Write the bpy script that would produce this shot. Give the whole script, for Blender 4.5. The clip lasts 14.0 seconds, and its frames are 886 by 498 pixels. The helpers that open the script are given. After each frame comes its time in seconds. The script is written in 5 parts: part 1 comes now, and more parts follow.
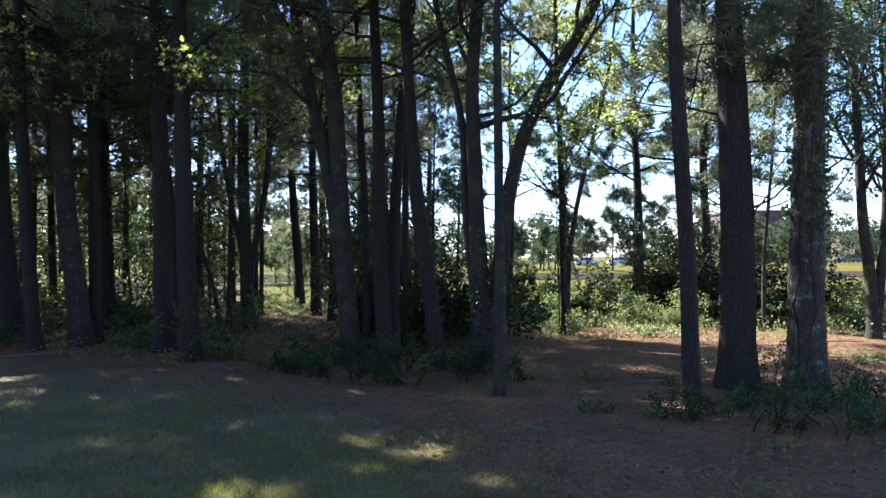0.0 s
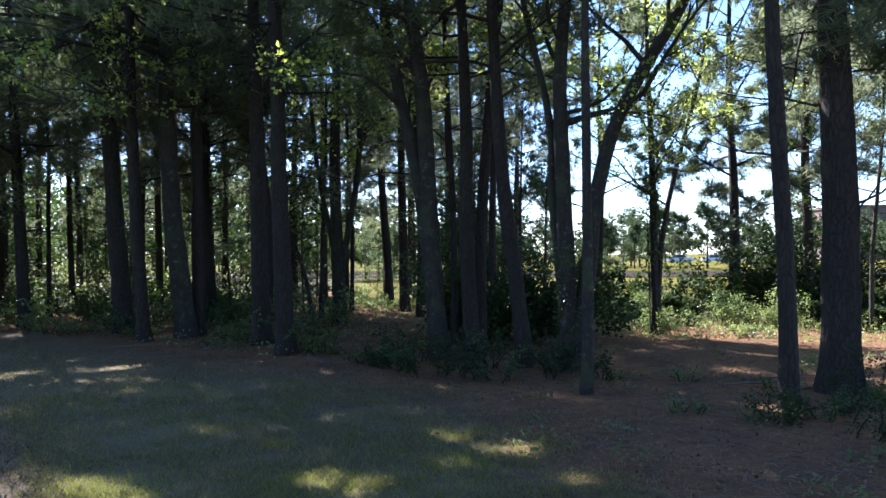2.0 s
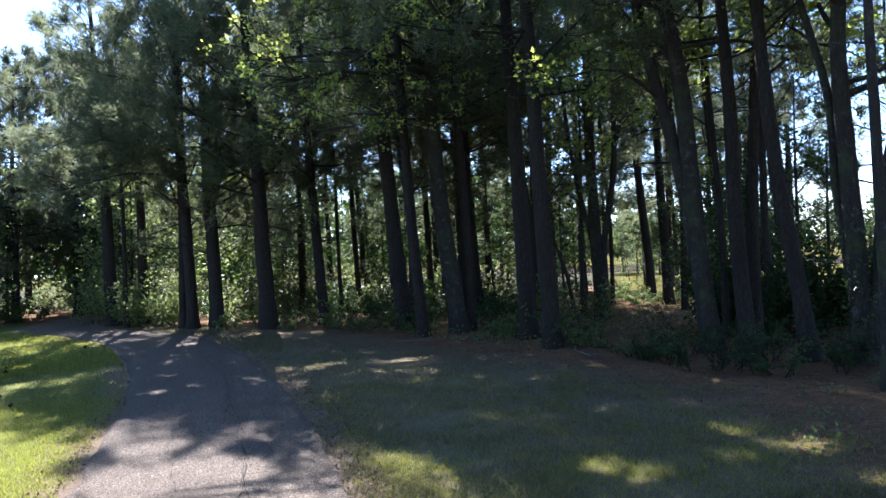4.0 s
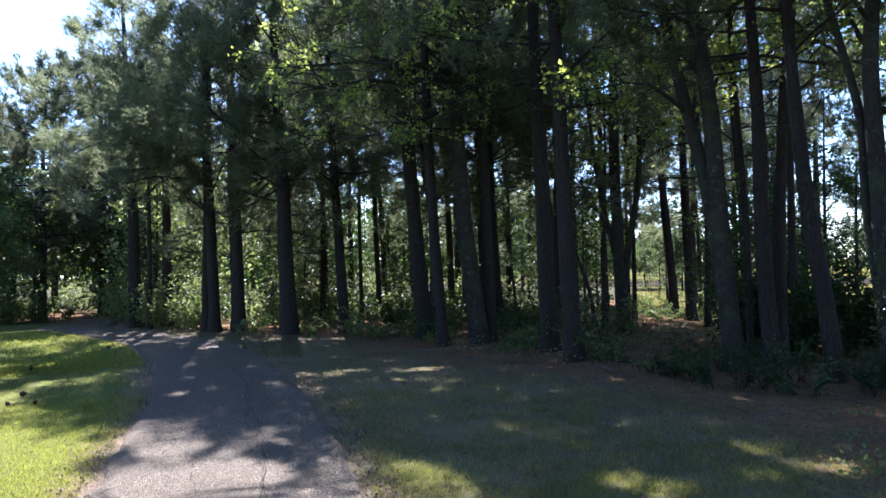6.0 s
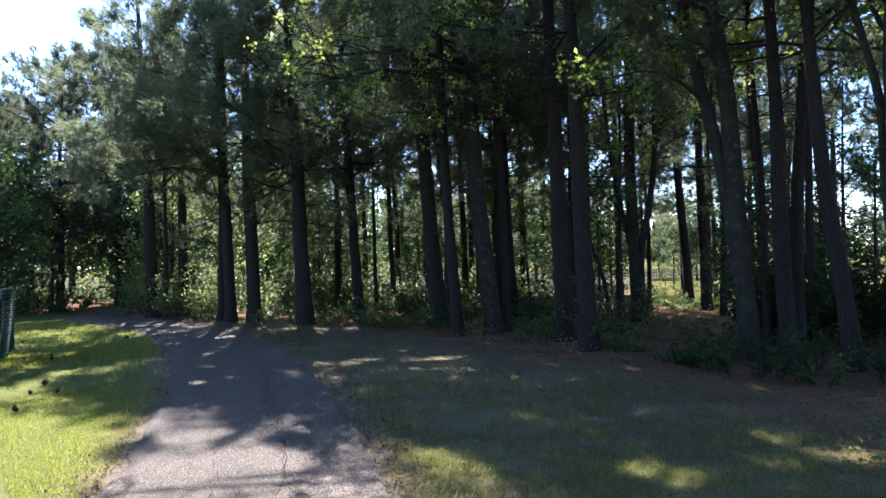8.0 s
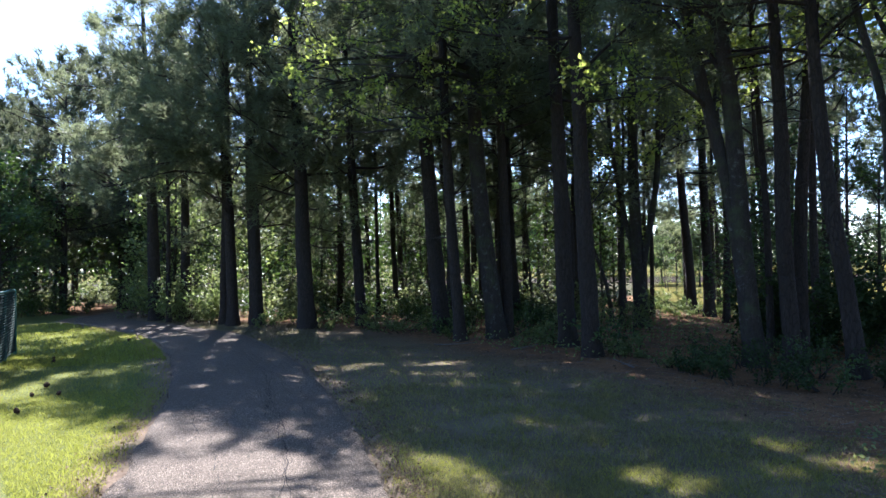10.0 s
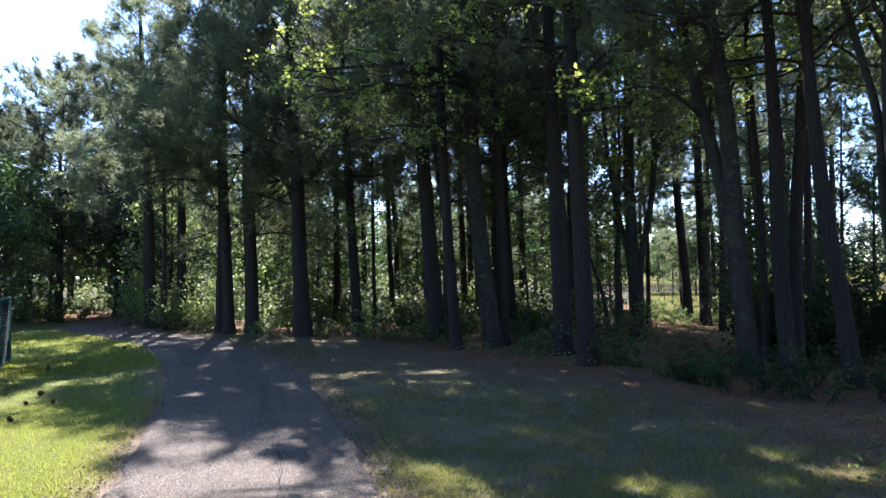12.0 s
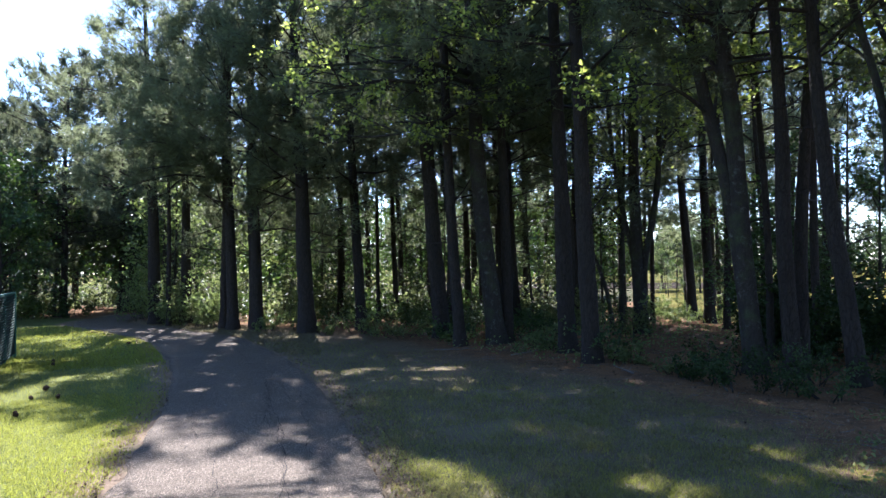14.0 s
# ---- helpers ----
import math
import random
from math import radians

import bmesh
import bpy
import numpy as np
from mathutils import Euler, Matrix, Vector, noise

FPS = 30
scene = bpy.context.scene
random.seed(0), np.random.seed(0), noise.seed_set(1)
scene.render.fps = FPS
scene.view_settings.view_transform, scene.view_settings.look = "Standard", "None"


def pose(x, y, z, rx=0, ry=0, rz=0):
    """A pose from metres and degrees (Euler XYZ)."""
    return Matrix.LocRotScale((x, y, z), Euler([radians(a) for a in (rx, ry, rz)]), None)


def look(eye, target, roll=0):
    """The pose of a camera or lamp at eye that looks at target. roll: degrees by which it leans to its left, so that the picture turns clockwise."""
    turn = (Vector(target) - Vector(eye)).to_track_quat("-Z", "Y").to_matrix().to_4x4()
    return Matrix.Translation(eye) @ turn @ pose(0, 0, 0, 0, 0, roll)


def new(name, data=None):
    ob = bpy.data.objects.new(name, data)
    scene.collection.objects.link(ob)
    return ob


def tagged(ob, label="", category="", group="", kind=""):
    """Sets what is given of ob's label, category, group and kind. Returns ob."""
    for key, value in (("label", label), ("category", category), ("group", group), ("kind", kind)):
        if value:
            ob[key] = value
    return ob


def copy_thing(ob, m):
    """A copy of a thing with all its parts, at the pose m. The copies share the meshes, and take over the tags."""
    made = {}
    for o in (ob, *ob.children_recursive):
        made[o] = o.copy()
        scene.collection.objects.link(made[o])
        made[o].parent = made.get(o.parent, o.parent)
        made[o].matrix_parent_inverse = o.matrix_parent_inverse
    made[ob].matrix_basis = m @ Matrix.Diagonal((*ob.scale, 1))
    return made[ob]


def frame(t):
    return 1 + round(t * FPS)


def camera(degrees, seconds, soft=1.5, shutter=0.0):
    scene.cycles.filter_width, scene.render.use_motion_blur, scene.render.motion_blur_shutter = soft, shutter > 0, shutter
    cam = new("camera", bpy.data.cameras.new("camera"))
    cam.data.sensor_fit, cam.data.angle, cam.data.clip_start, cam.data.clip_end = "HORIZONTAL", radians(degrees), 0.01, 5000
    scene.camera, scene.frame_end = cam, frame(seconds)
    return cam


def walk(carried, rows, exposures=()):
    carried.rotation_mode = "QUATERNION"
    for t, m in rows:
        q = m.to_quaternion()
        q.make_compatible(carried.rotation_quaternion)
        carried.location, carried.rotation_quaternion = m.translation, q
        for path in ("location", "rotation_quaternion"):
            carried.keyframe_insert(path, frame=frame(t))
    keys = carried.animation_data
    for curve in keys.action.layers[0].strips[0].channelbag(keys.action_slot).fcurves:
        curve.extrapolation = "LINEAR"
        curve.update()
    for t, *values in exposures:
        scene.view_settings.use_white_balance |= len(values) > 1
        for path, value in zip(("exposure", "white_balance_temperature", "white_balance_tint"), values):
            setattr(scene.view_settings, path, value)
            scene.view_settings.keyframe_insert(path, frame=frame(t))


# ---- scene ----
cam = camera(62.1, 14.0)

# The walk: the holder turns to the left on the spot and steps back a little.
EYE = 1.6


def held(x, y, z, yaw, pitch, roll):
    return pose(x, y, EYE + z, 90 + pitch, roll, yaw)


walk(cam, [
    (0.0, held(0.000, 0.000, 0.000, 0.00, 0.70, 0.50)),
    (0.5, held(-0.007, 0.035, -0.020, 0.53, 0.65, 0.41)),
    (1.0, held(-0.003, 0.028, -0.011, 1.23, 0.50, 0.34)),
    (1.5, held(-0.002, -0.017, 0.000, 2.50, 0.67, 0.07)),
    (2.0, held(0.009, -0.071, 0.008, 6.80, 0.50, 0.39)),
    (2.5, held(0.009, -0.138, 0.013, 12.69, 0.55, 0.84)),
    (3.0, held(0.018, -0.203, 0.021, 20.17, 1.16, 1.55)),
    (3.5, held(0.003, -0.265, 0.024, 25.39, 1.45, 2.01)),
    (4.0, held(-0.041, -0.383, 0.024, 26.39, 0.69, 2.93)),
    (4.2, held(-0.055, -0.421, 0.015, 27.12, 0.11, 3.18)),
    (6.3, held(-0.072, -0.393, 0.014, 28.20, 1.69, 1.22)),
    (6.5, held(-0.082, -0.429, 0.016, 28.54, 1.69, 1.14)),
    (7.0, held(-0.092, -0.434, 0.013, 28.66, 1.06, 0.99)),
    (7.5, held(-0.089, -0.434, 0.010, 29.05, 0.96, 1.45)),
    (8.0, held(-0.097, -0.438, 0.009, 28.96, 0.81, 1.60)),
    (10.5, held(-0.106, -0.428, 0.010, 29.14, 1.36, 1.16)),
    (11.0, held(-0.097, -0.433, 0.014, 29.06, 1.53, 1.13)),
    (11.5, held(-0.089, -0.426, 0.017, 29.05, 1.71, 1.34)),
    (12.0, held(-0.092, -0.427, 0.012, 28.90, 1.82, 1.15)),
    (12.5, held(-0.103, -0.433, 0.017, 28.68, 1.74, 1.18)),
    (13.0, held(-0.113, -0.426, 0.012, 28.97, 1.56, 0.95)),
    (13.5, held(-0.110, -0.440, 0.016, 29.05, 1.41, 0.89)),
    (14.0, held(-0.103, -0.427, 0.015, 29.18, 1.56, 0.95)),
], exposures=[(0.0, 2.85, 5050.0, 20.0), (14.0, 2.85, 5050.0, 20.0)])

# ---- light ----
SUN_AZ, SUN_EL = 41.4, 41.0  # degrees to the left of +y, degrees above the horizon
sun_dir = Vector((-math.sin(radians(SUN_AZ)) * math.cos(radians(SUN_EL)),
                  math.cos(radians(SUN_AZ)) * math.cos(radians(SUN_EL)), math.sin(radians(SUN_EL))))
world = bpy.data.worlds.new("world")
scene.world = world
world.use_nodes = True
wn = world.node_tree
sky = wn.nodes.new("ShaderNodeTexSky")
sky.sky_type = "NISHITA"
sky.sun_disc = False
sky.sun_elevation = radians(SUN_EL)
sky.sun_rotation = radians(-SUN_AZ)
sky.dust_density = 0.25
sky.ozone_density = 1.6
wn.links.new(sky.outputs["Color"], wn.nodes["Background"].inputs["Color"])
wn.nodes["Background"].inputs["Strength"].default_value = 0.05
sun_data = bpy.data.lights.new("sun", "SUN")
sun_data.energy, sun_data.angle, sun_data.color = 4.5, radians(0.55), (1.0, 0.86, 0.68)
sun = new("sun", sun_data)
sun.matrix_world = look(Vector((0, 0, 60)) + sun_dir * 5, (0, 0, 60))


# ---- materials ----
def material(name):
    m = bpy.data.materials.new(name)
    m.use_nodes = True
    t = m.node_tree
    return m, t, t.nodes["Principled BSDF"]


def node(t, kind, **values):
    n = t.nodes.new(kind)
    for key, value in values.items():
        n.inputs[key.replace("_", " ")].default_value = value
    return n


def ramp(t, stops, source):
    n = t.nodes.new("ShaderNodeValToRGB")
    while len(n.color_ramp.elements) < len(stops):
        n.color_ramp.elements.new(0.5)
    for e, (p, c) in zip(n.color_ramp.elements, stops):
        e.position, e.color = p, (*c, 1) if len(c) == 3 else c
    t.links.new(source, n.inputs["Fac"])
    return n.outputs["Color"]


def mixed(t, a, b, fac, blend="MIX"):
    n = t.nodes.new("ShaderNodeMix")
    n.data_type, n.blend_type = "RGBA", blend
    for sock, v in ((n.inputs[6], a), (n.inputs[7], b), (n.inputs[0], fac)):
        if isinstance(v, bpy.types.NodeSocket):
            t.links.new(v, sock)
        else:
            sock.default_value = (*v, 1) if isinstance(v, tuple) else v
    return n.outputs[2]


def coords(t, scale=(1, 1, 1)):
    g = t.nodes.new("ShaderNodeNewGeometry")
    n = t.nodes.new("ShaderNodeMapping")
    n.inputs["Scale"].default_value = scale
    t.links.new(g.outputs["Position"], n.inputs["Vector"])
    return n.outputs["Vector"]


def noise_tex(t, vec, scale, detail=4.0, rough=0.6):
    n = node(t, "ShaderNodeTexNoise", Scale=scale, Detail=detail, Roughness=rough)
    t.links.new(vec, n.inputs["Vector"])
    return n.outputs["Fac"]


def bump(t, bsdf, height, strength, distance):
    n = node(t, "ShaderNodeBump", Strength=strength, Distance=distance)
    t.links.new(height, n.inputs["Height"])
    t.links.new(n.outputs["Normal"], bsdf.inputs["Normal"])


def bark(name, dark, light, plate, depth, lichen=0.0):
    """Furrowed bark: plates stretched along the stem, grain between them."""
    m, t, b = material(name)
    v = coords(t, (1, 1, 0.3))
    warp = noise_tex(t, v, 9.0)
    shifted = t.nodes.new("ShaderNodeVectorMath")
    shifted.operation = "SCALE"
    t.links.new(warp, shifted.inputs["Scale"])
    shifted.inputs[0].default_value = (0.12, 0.12, 0.12)
    add = t.nodes.new("ShaderNodeVectorMath")
    t.links.new(v, add.inputs[0])
    t.links.new(shifted.outputs["Vector"], add.inputs[1])
    vor = node(t, "ShaderNodeTexVoronoi", Scale=plate)
    vor.feature = "DISTANCE_TO_EDGE"
    t.links.new(add.outputs["Vector"], vor.inputs["Vector"])
    groove = ramp(t, [(0.0, (0.3, 0.3, 0.3)), (0.12, (1, 1, 1))], vor.outputs["Distance"])
    grain = noise_tex(t, coords(t, (1, 1, 0.22)), 34.0, 8.0, 0.75)
    tone = mixed(t, dark, light, ramp(t, [(0.3, (0, 0, 0)), (0.7, (1, 1, 1))], grain))
    tone = mixed(t, tuple(c * 0.8 for c in dark), tone, groove)
    tone = mixed(t, tone, tuple(c * 0.55 for c in light), ramp(t, [(0.45, (0, 0, 0)), (0.7, (0.7, 0.7, 0.7))], noise_tex(t, coords(t, (1, 1, 0.5)), 2.6, 5.0)))
    if lichen:
        spots = ramp(t, [(0.56, (0, 0, 0)), (0.66, (1, 1, 1))], noise_tex(t, coords(t), 7.0, 8.0, 0.75))
        tone = mixed(t, tone, (0.34, 0.36, 0.31), mixed(t, (0, 0, 0), spots, lichen))
        moss = ramp(t, [(0.5, (0, 0, 0)), (0.7, (1, 1, 1))], noise_tex(t, coords(t), 2.2, 6.0, 0.7))
        tone = mixed(t, tone, (0.07, 0.09, 0.035), mixed(t, (0, 0, 0), moss, 0.75))
    t.links.new(tone, b.inputs["Base Color"])
    b.inputs["Roughness"].default_value = 0.95
    b.inputs["Specular IOR Level"].default_value = 0.15
    height = mixed(t, groove, grain, 0.3)
    bump(t, b, height, 0.9, depth)
    return m


def leaf_mat(name, low, high, glow, share, rough=0.45, gloss=0.25):
    """A leaf that shines and lets light through; each one its own tone."""
    m, t, b = material(name)
    g = t.nodes.new("ShaderNodeNewGeometry")
    tone = ramp(t, [(0.0, low), (1.0, high)], g.outputs["Random Per Island"])
    t.links.new(tone, b.inputs["Base Color"])
    b.inputs["Roughness"].default_value = rough
    b.inputs["Specular IOR Level"].default_value = gloss
    tr = t.nodes.new("ShaderNodeBsdfTranslucent")
    back = ramp(t, [(0.0, tuple(c * 0.7 for c in glow)), (1.0, glow)], g.outputs["Random Per Island"])
    t.links.new(back, tr.inputs["Color"])
    mix = node(t, "ShaderNodeMixShader", Fac=share)
    t.links.new(b.outputs[0], mix.inputs[1])
    t.links.new(tr.outputs[0], mix.inputs[2])
    t.links.new(mix.outputs[0], t.nodes["Material Output"].inputs["Surface"])
    return m


BARK_PINE = bark("pine bark", (0.026, 0.022, 0.0185), (0.062, 0.052, 0.043), 19.0, 0.024)
BARK_MOSS = bark("mossy lichened bark", (0.03, 0.026, 0.021), (0.125, 0.106, 0.085), 20.0, 0.025, 0.7)
BARK_HARD = bark("hardwood bark", (0.028, 0.025, 0.021), (0.068, 0.059, 0.05), 34.0, 0.014, 0.25)
BARK_TWIG = bark("dry twig bark", (0.09, 0.075, 0.06), (0.24, 0.205, 0.17), 30.0, 0.004)
NEEDLE = leaf_mat("pine needles", (0.036, 0.048, 0.026), (0.084, 0.095, 0.05), (0.26, 0.3, 0.15), 0.42, 0.6, 0.1)
# Paler copy of the needles: light put into the western crowns' colour.
NEEDLE_LIT = leaf_mat("lightened pine needles", (0.045, 0.056, 0.034), (0.092, 0.102, 0.06), (0.17, 0.195, 0.1), 0.38, 0.6, 0.1)
FAR_LEAF = leaf_mat("leaves beyond the field", (0.03, 0.048, 0.022), (0.065, 0.085, 0.038), (0.1, 0.14, 0.05), 0.3, 0.7, 0.1)
LEAF = leaf_mat("hardwood leaves", (0.06, 0.1, 0.02), (0.12, 0.16, 0.035), (0.48, 0.57, 0.1), 0.55)
LEAF_DARK = leaf_mat("evergreen leaves", (0.025, 0.05, 0.018), (0.06, 0.09, 0.03), (0.12, 0.2, 0.03), 0.25, 0.6)
LEAF_HOLLY = leaf_mat("dark bush leaves", (0.018, 0.034, 0.012), (0.042, 0.062, 0.022), (0.08, 0.12, 0.025), 0.2, 0.7, 0.1)
LEAF_UNDER = leaf_mat("understorey leaves", (0.06, 0.09, 0.03), (0.12, 0.15, 0.05), (0.25, 0.29, 0.1), 0.45, 0.6)
LEAF_WEED = leaf_mat("bramble leaves", (0.06, 0.1, 0.028), (0.125, 0.155, 0.055), (0.3, 0.38, 0.1), 0.45)
LEAF_IVY = leaf_mat("ivy leaves", (0.03, 0.055, 0.018), (0.07, 0.1, 0.03), (0.15, 0.22, 0.04), 0.25, 0.35)
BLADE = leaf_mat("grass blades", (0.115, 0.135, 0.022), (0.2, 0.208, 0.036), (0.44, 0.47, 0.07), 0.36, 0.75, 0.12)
# Duller, browner copies of the grass: the pines' shade is in the colour.
BLADE_SHADE = leaf_mat("thin grass, shade in colour", (0.08, 0.068, 0.042), (0.15, 0.128, 0.072), (0.25, 0.235, 0.09), 0.32, 0.8, 0.1)
BLADE_TUFT = leaf_mat("tuft grass, shade in colour", (0.08, 0.076, 0.036), (0.17, 0.155, 0.068), (0.38, 0.38, 0.1), 0.34, 0.75, 0.12)
LITTER = leaf_mat("dry leaf scraps", (0.05, 0.037, 0.026), (0.24, 0.175, 0.11), (0.14, 0.09, 0.05), 0.1, 0.9, 0.05)
STRAW = leaf_mat("pine straw", (0.075, 0.046, 0.028), (0.34, 0.225, 0.13), (0.18, 0.1, 0.055), 0.1, 0.9, 0.05)
BLADE_DRY = leaf_mat("dry edge grass", (0.14, 0.115, 0.035), (0.28, 0.22, 0.08), (0.34, 0.28, 0.08), 0.3, 0.8, 0.08)
WEED_DRY = leaf_mat("dry weed stalks", (0.2, 0.17, 0.08), (0.34, 0.29, 0.15), (0.3, 0.25, 0.1), 0.3, 0.7)


def plain(name, low, high, scale, rough, relief=0.0, metal=0.0):
    gloss = 0.5 if rough < 0.4 or metal else 0.08
    m, t, b = material(name)
    n = noise_tex(t, coords(t), scale, 6.0)
    t.links.new(ramp(t, [(0.3, low), (0.7, high)], n), b.inputs["Base Color"])
    b.inputs["Roughness"].default_value, b.inputs["Metallic"].default_value = rough, metal
    b.inputs["Specular IOR Level"].default_value = gloss
    if relief:
        bump(t, b, n, 0.6, relief)
    return m


def ground_mat():
    """Lawn, pine straw, bare soil and open field, by where each lies, with ragged edges."""
    m, t, b = material("ground cover")
    v = coords(t)
    att = t.nodes.new("ShaderNodeAttribute")
    att.attribute_name = "cover"
    sep = t.nodes.new("ShaderNodeSeparateColor")
    t.links.new(att.outputs["Color"], sep.inputs["Color"])
    coarse, fine = noise_tex(t, v, 1.3, 6.0), noise_tex(t, v, 40.0, 6.0, 0.7)
    streak = noise_tex(t, coords(t, (1, 0.25, 1)), 90.0, 4.0, 0.7)
    # Lawn tone is browner by the pines, their shade put into the colour.
    lawn = mixed(t, (0.07, 0.058, 0.037), (0.18, 0.15, 0.09), fine)
    lawn = mixed(t, lawn, (0.16, 0.14, 0.075), ramp(t, [(0.5, (0, 0, 0)), (0.75, (0.7, 0.7, 0.7))], coarse))
    bright_grass = mixed(t, (0.07, 0.088, 0.026), (0.16, 0.17, 0.052), fine)
    lawn = mixed(t, lawn, bright_grass, scaled(t, att.outputs["Alpha"], -1.0))
    straw = mixed(t, (0.08, 0.047, 0.025), (0.27, 0.155, 0.07), streak)
    straw = mixed(t, straw, (0.05, 0.038, 0.026), ramp(t, [(0.52, (0, 0, 0)), (0.66, (0.75, 0.75, 0.75))], noise_tex(t, v, 5.0, 6.0, 0.7)))
    straw = mixed(t, straw, (0.07, 0.05, 0.035), ramp(t, [(0.45, (0, 0, 0)), (0.7, (0.8, 0.8, 0.8))], coarse))
    soil = mixed(t, (0.075, 0.054, 0.036), (0.27, 0.21, 0.145), fine)
    field = mixed(t, (0.062, 0.06, 0.007), (0.105, 0.095, 0.016), noise_tex(t, v, 0.5, 8.0, 0.7))
    field = mixed(t, field, (0.12, 0.092, 0.03), ramp(t, [(0.5, (0, 0, 0)), (0.7, (0.8, 0.8, 0.8))], noise_tex(t, v, 0.13, 5.0)))
    # Darker green floor deep in the wood stands in for shade on the straw.
    shade_floor = mixed(t, (0.035, 0.036, 0.018), (0.085, 0.08, 0.04), fine)
    straw = mixed(t, straw, shade_floor, ramp(t, [(0.42, (0, 0, 0)), (0.6, (1, 1, 1))], mixed(t, att.outputs["Alpha"], coarse, 0.4)))
    tone = lawn
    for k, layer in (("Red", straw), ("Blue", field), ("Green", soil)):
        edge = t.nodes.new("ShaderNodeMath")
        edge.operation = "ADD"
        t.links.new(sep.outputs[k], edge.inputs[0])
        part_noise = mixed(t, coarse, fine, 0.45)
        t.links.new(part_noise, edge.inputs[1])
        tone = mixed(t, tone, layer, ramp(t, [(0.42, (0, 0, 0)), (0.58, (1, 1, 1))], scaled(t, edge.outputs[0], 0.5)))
    t.links.new(tone, b.inputs["Base Color"])
    b.inputs["Roughness"].default_value = 1.0
    b.inputs["Specular IOR Level"].default_value = 0.03
    bump(t, b, fine, 0.8, 0.03)
    return m


def scaled(t, source, k):
    n = t.nodes.new("ShaderNodeMath")
    n.operation = "MULTIPLY"
    t.links.new(source, n.inputs[0])
    n.inputs[1].default_value = k
    return n.outputs[0]


def asphalt_mat():
    m, t, b = material("worn asphalt")
    v = coords(t)
    vor = node(t, "ShaderNodeTexVoronoi", Scale=115.0)
    t.links.new(v, vor.inputs["Vector"])
    stone = t.nodes.new("ShaderNodeSeparateColor")
    t.links.new(vor.outputs["Color"], stone.inputs["Color"])
    chips = ramp(t, [(0.0, (0.04, 0.032, 0.022)), (0.5, (0.1, 0.08, 0.055)), (0.78, (0.155, 0.123, 0.085)), (1.0, (0.29, 0.235, 0.17))], stone.outputs["Red"])
    tone = mixed(t, chips, (0.086, 0.07, 0.048), ramp(t, [(0.4, (0, 0, 0)), (0.75, (0.6, 0.6, 0.6))], noise_tex(t, v, 1.1, 6.0)))
    tone = mixed(t, tone, (0.138, 0.11, 0.077), ramp(t, [(0.55, (0, 0, 0)), (0.8, (0.5, 0.5, 0.5))], noise_tex(t, v, 4.0, 5.0)))
    t.links.new(tone, b.inputs["Base Color"])
    b.inputs["Roughness"].default_value = 0.85
    b.inputs["Specular IOR Level"].default_value = 0.1
    bump(t, b, vor.outputs["Distance"], 0.9, 0.01)
    return m


GROUND, ASPHALT = ground_mat(), asphalt_mat()
TAR = plain("dark crack", (0.012, 0.011, 0.01), (0.03, 0.027, 0.025), 40.0, 0.95)


# ---- building helpers ----
def grid_mesh(name, verts, faces, smooth=False):
    """A mesh from arrays of corners and of faces with equally many corners each."""
    verts, faces = np.asarray(verts, np.float32), np.asarray(faces, np.int32)
    me = bpy.data.meshes.new(name)
    me.vertices.add(len(verts))
    me.vertices.foreach_set("co", verts.ravel())
    k = faces.shape[1]
    me.loops.add(faces.size)
    me.loops.foreach_set("vertex_index", faces.ravel())
    me.polygons.add(len(faces))
    me.polygons.foreach_set("loop_start", np.arange(0, faces.size, k, dtype=np.int32))
    if smooth:
        me.polygons.foreach_set("use_smooth", np.ones(len(faces), bool))
    me.update(calc_edges=True)
    return me


def piece(name, verts, faces, mat, parent=None, smooth=False, label=""):
    ob = new(name, grid_mesh(name, verts, faces, smooth))
    ob.data.materials.append(mat)
    ob.parent = parent
    return tagged(ob, label)


def part(name, bm, mat, parent=None, label=""):
    me = bpy.data.meshes.new(name)
    bm.to_mesh(me)
    bm.free()
    ob = new(name, me)
    me.materials.append(mat)
    ob.parent = parent
    return tagged(ob, label)


def joined(chunks):
    """Several (verts, faces) as one."""
    vs, fs, n = [], [], 0
    for v, f in chunks:
        vs.append(v)
        fs.append(np.asarray(f) + n)
        n += len(v)
    return np.concatenate(vs), np.concatenate(fs)


def unit(a):
    return a / np.maximum(np.linalg.norm(a, axis=-1, keepdims=True), 1e-9)


def tube(pts, radii, sides, rng=None, rough=0.0):
    """A closed-ended tapering tube along points, in quads, with uneven skin."""
    pts, radii = np.asarray(pts, float), np.asarray(radii, float)
    along = unit(np.gradient(pts, axis=0))
    ref = np.where(np.abs(along[:, 2:3]) > 0.85, [[1.0, 0, 0]], [[0, 0, 1.0]])
    if abs(along[0, 2]) > 0.6:
        ref = np.tile([[1.0, 0, 0]], (len(pts), 1))
    a = unit(np.cross(along, ref))
    b = np.cross(along, a)
    ang = np.arange(sides) * 2 * math.pi / sides
    r = radii[:, None] * np.ones((1, sides))
    if rng is not None and rough:
        r = r * (1 + rng.normal(0, rough, r.shape) + rng.normal(0, rough * 1.2, (1, sides)))
    v = pts[:, None] + r[..., None] * (np.cos(ang)[None, :, None] * a[:, None] + np.sin(ang)[None, :, None] * b[:, None])
    n, j = len(pts), np.arange(sides)
    k = (j + 1) % sides
    f = np.concatenate([np.stack([i * sides + j, i * sides + k, (i + 1) * sides + k, (i + 1) * sides + j], 1) for i in range(n - 1)])
    return v.reshape(-1, 3), f


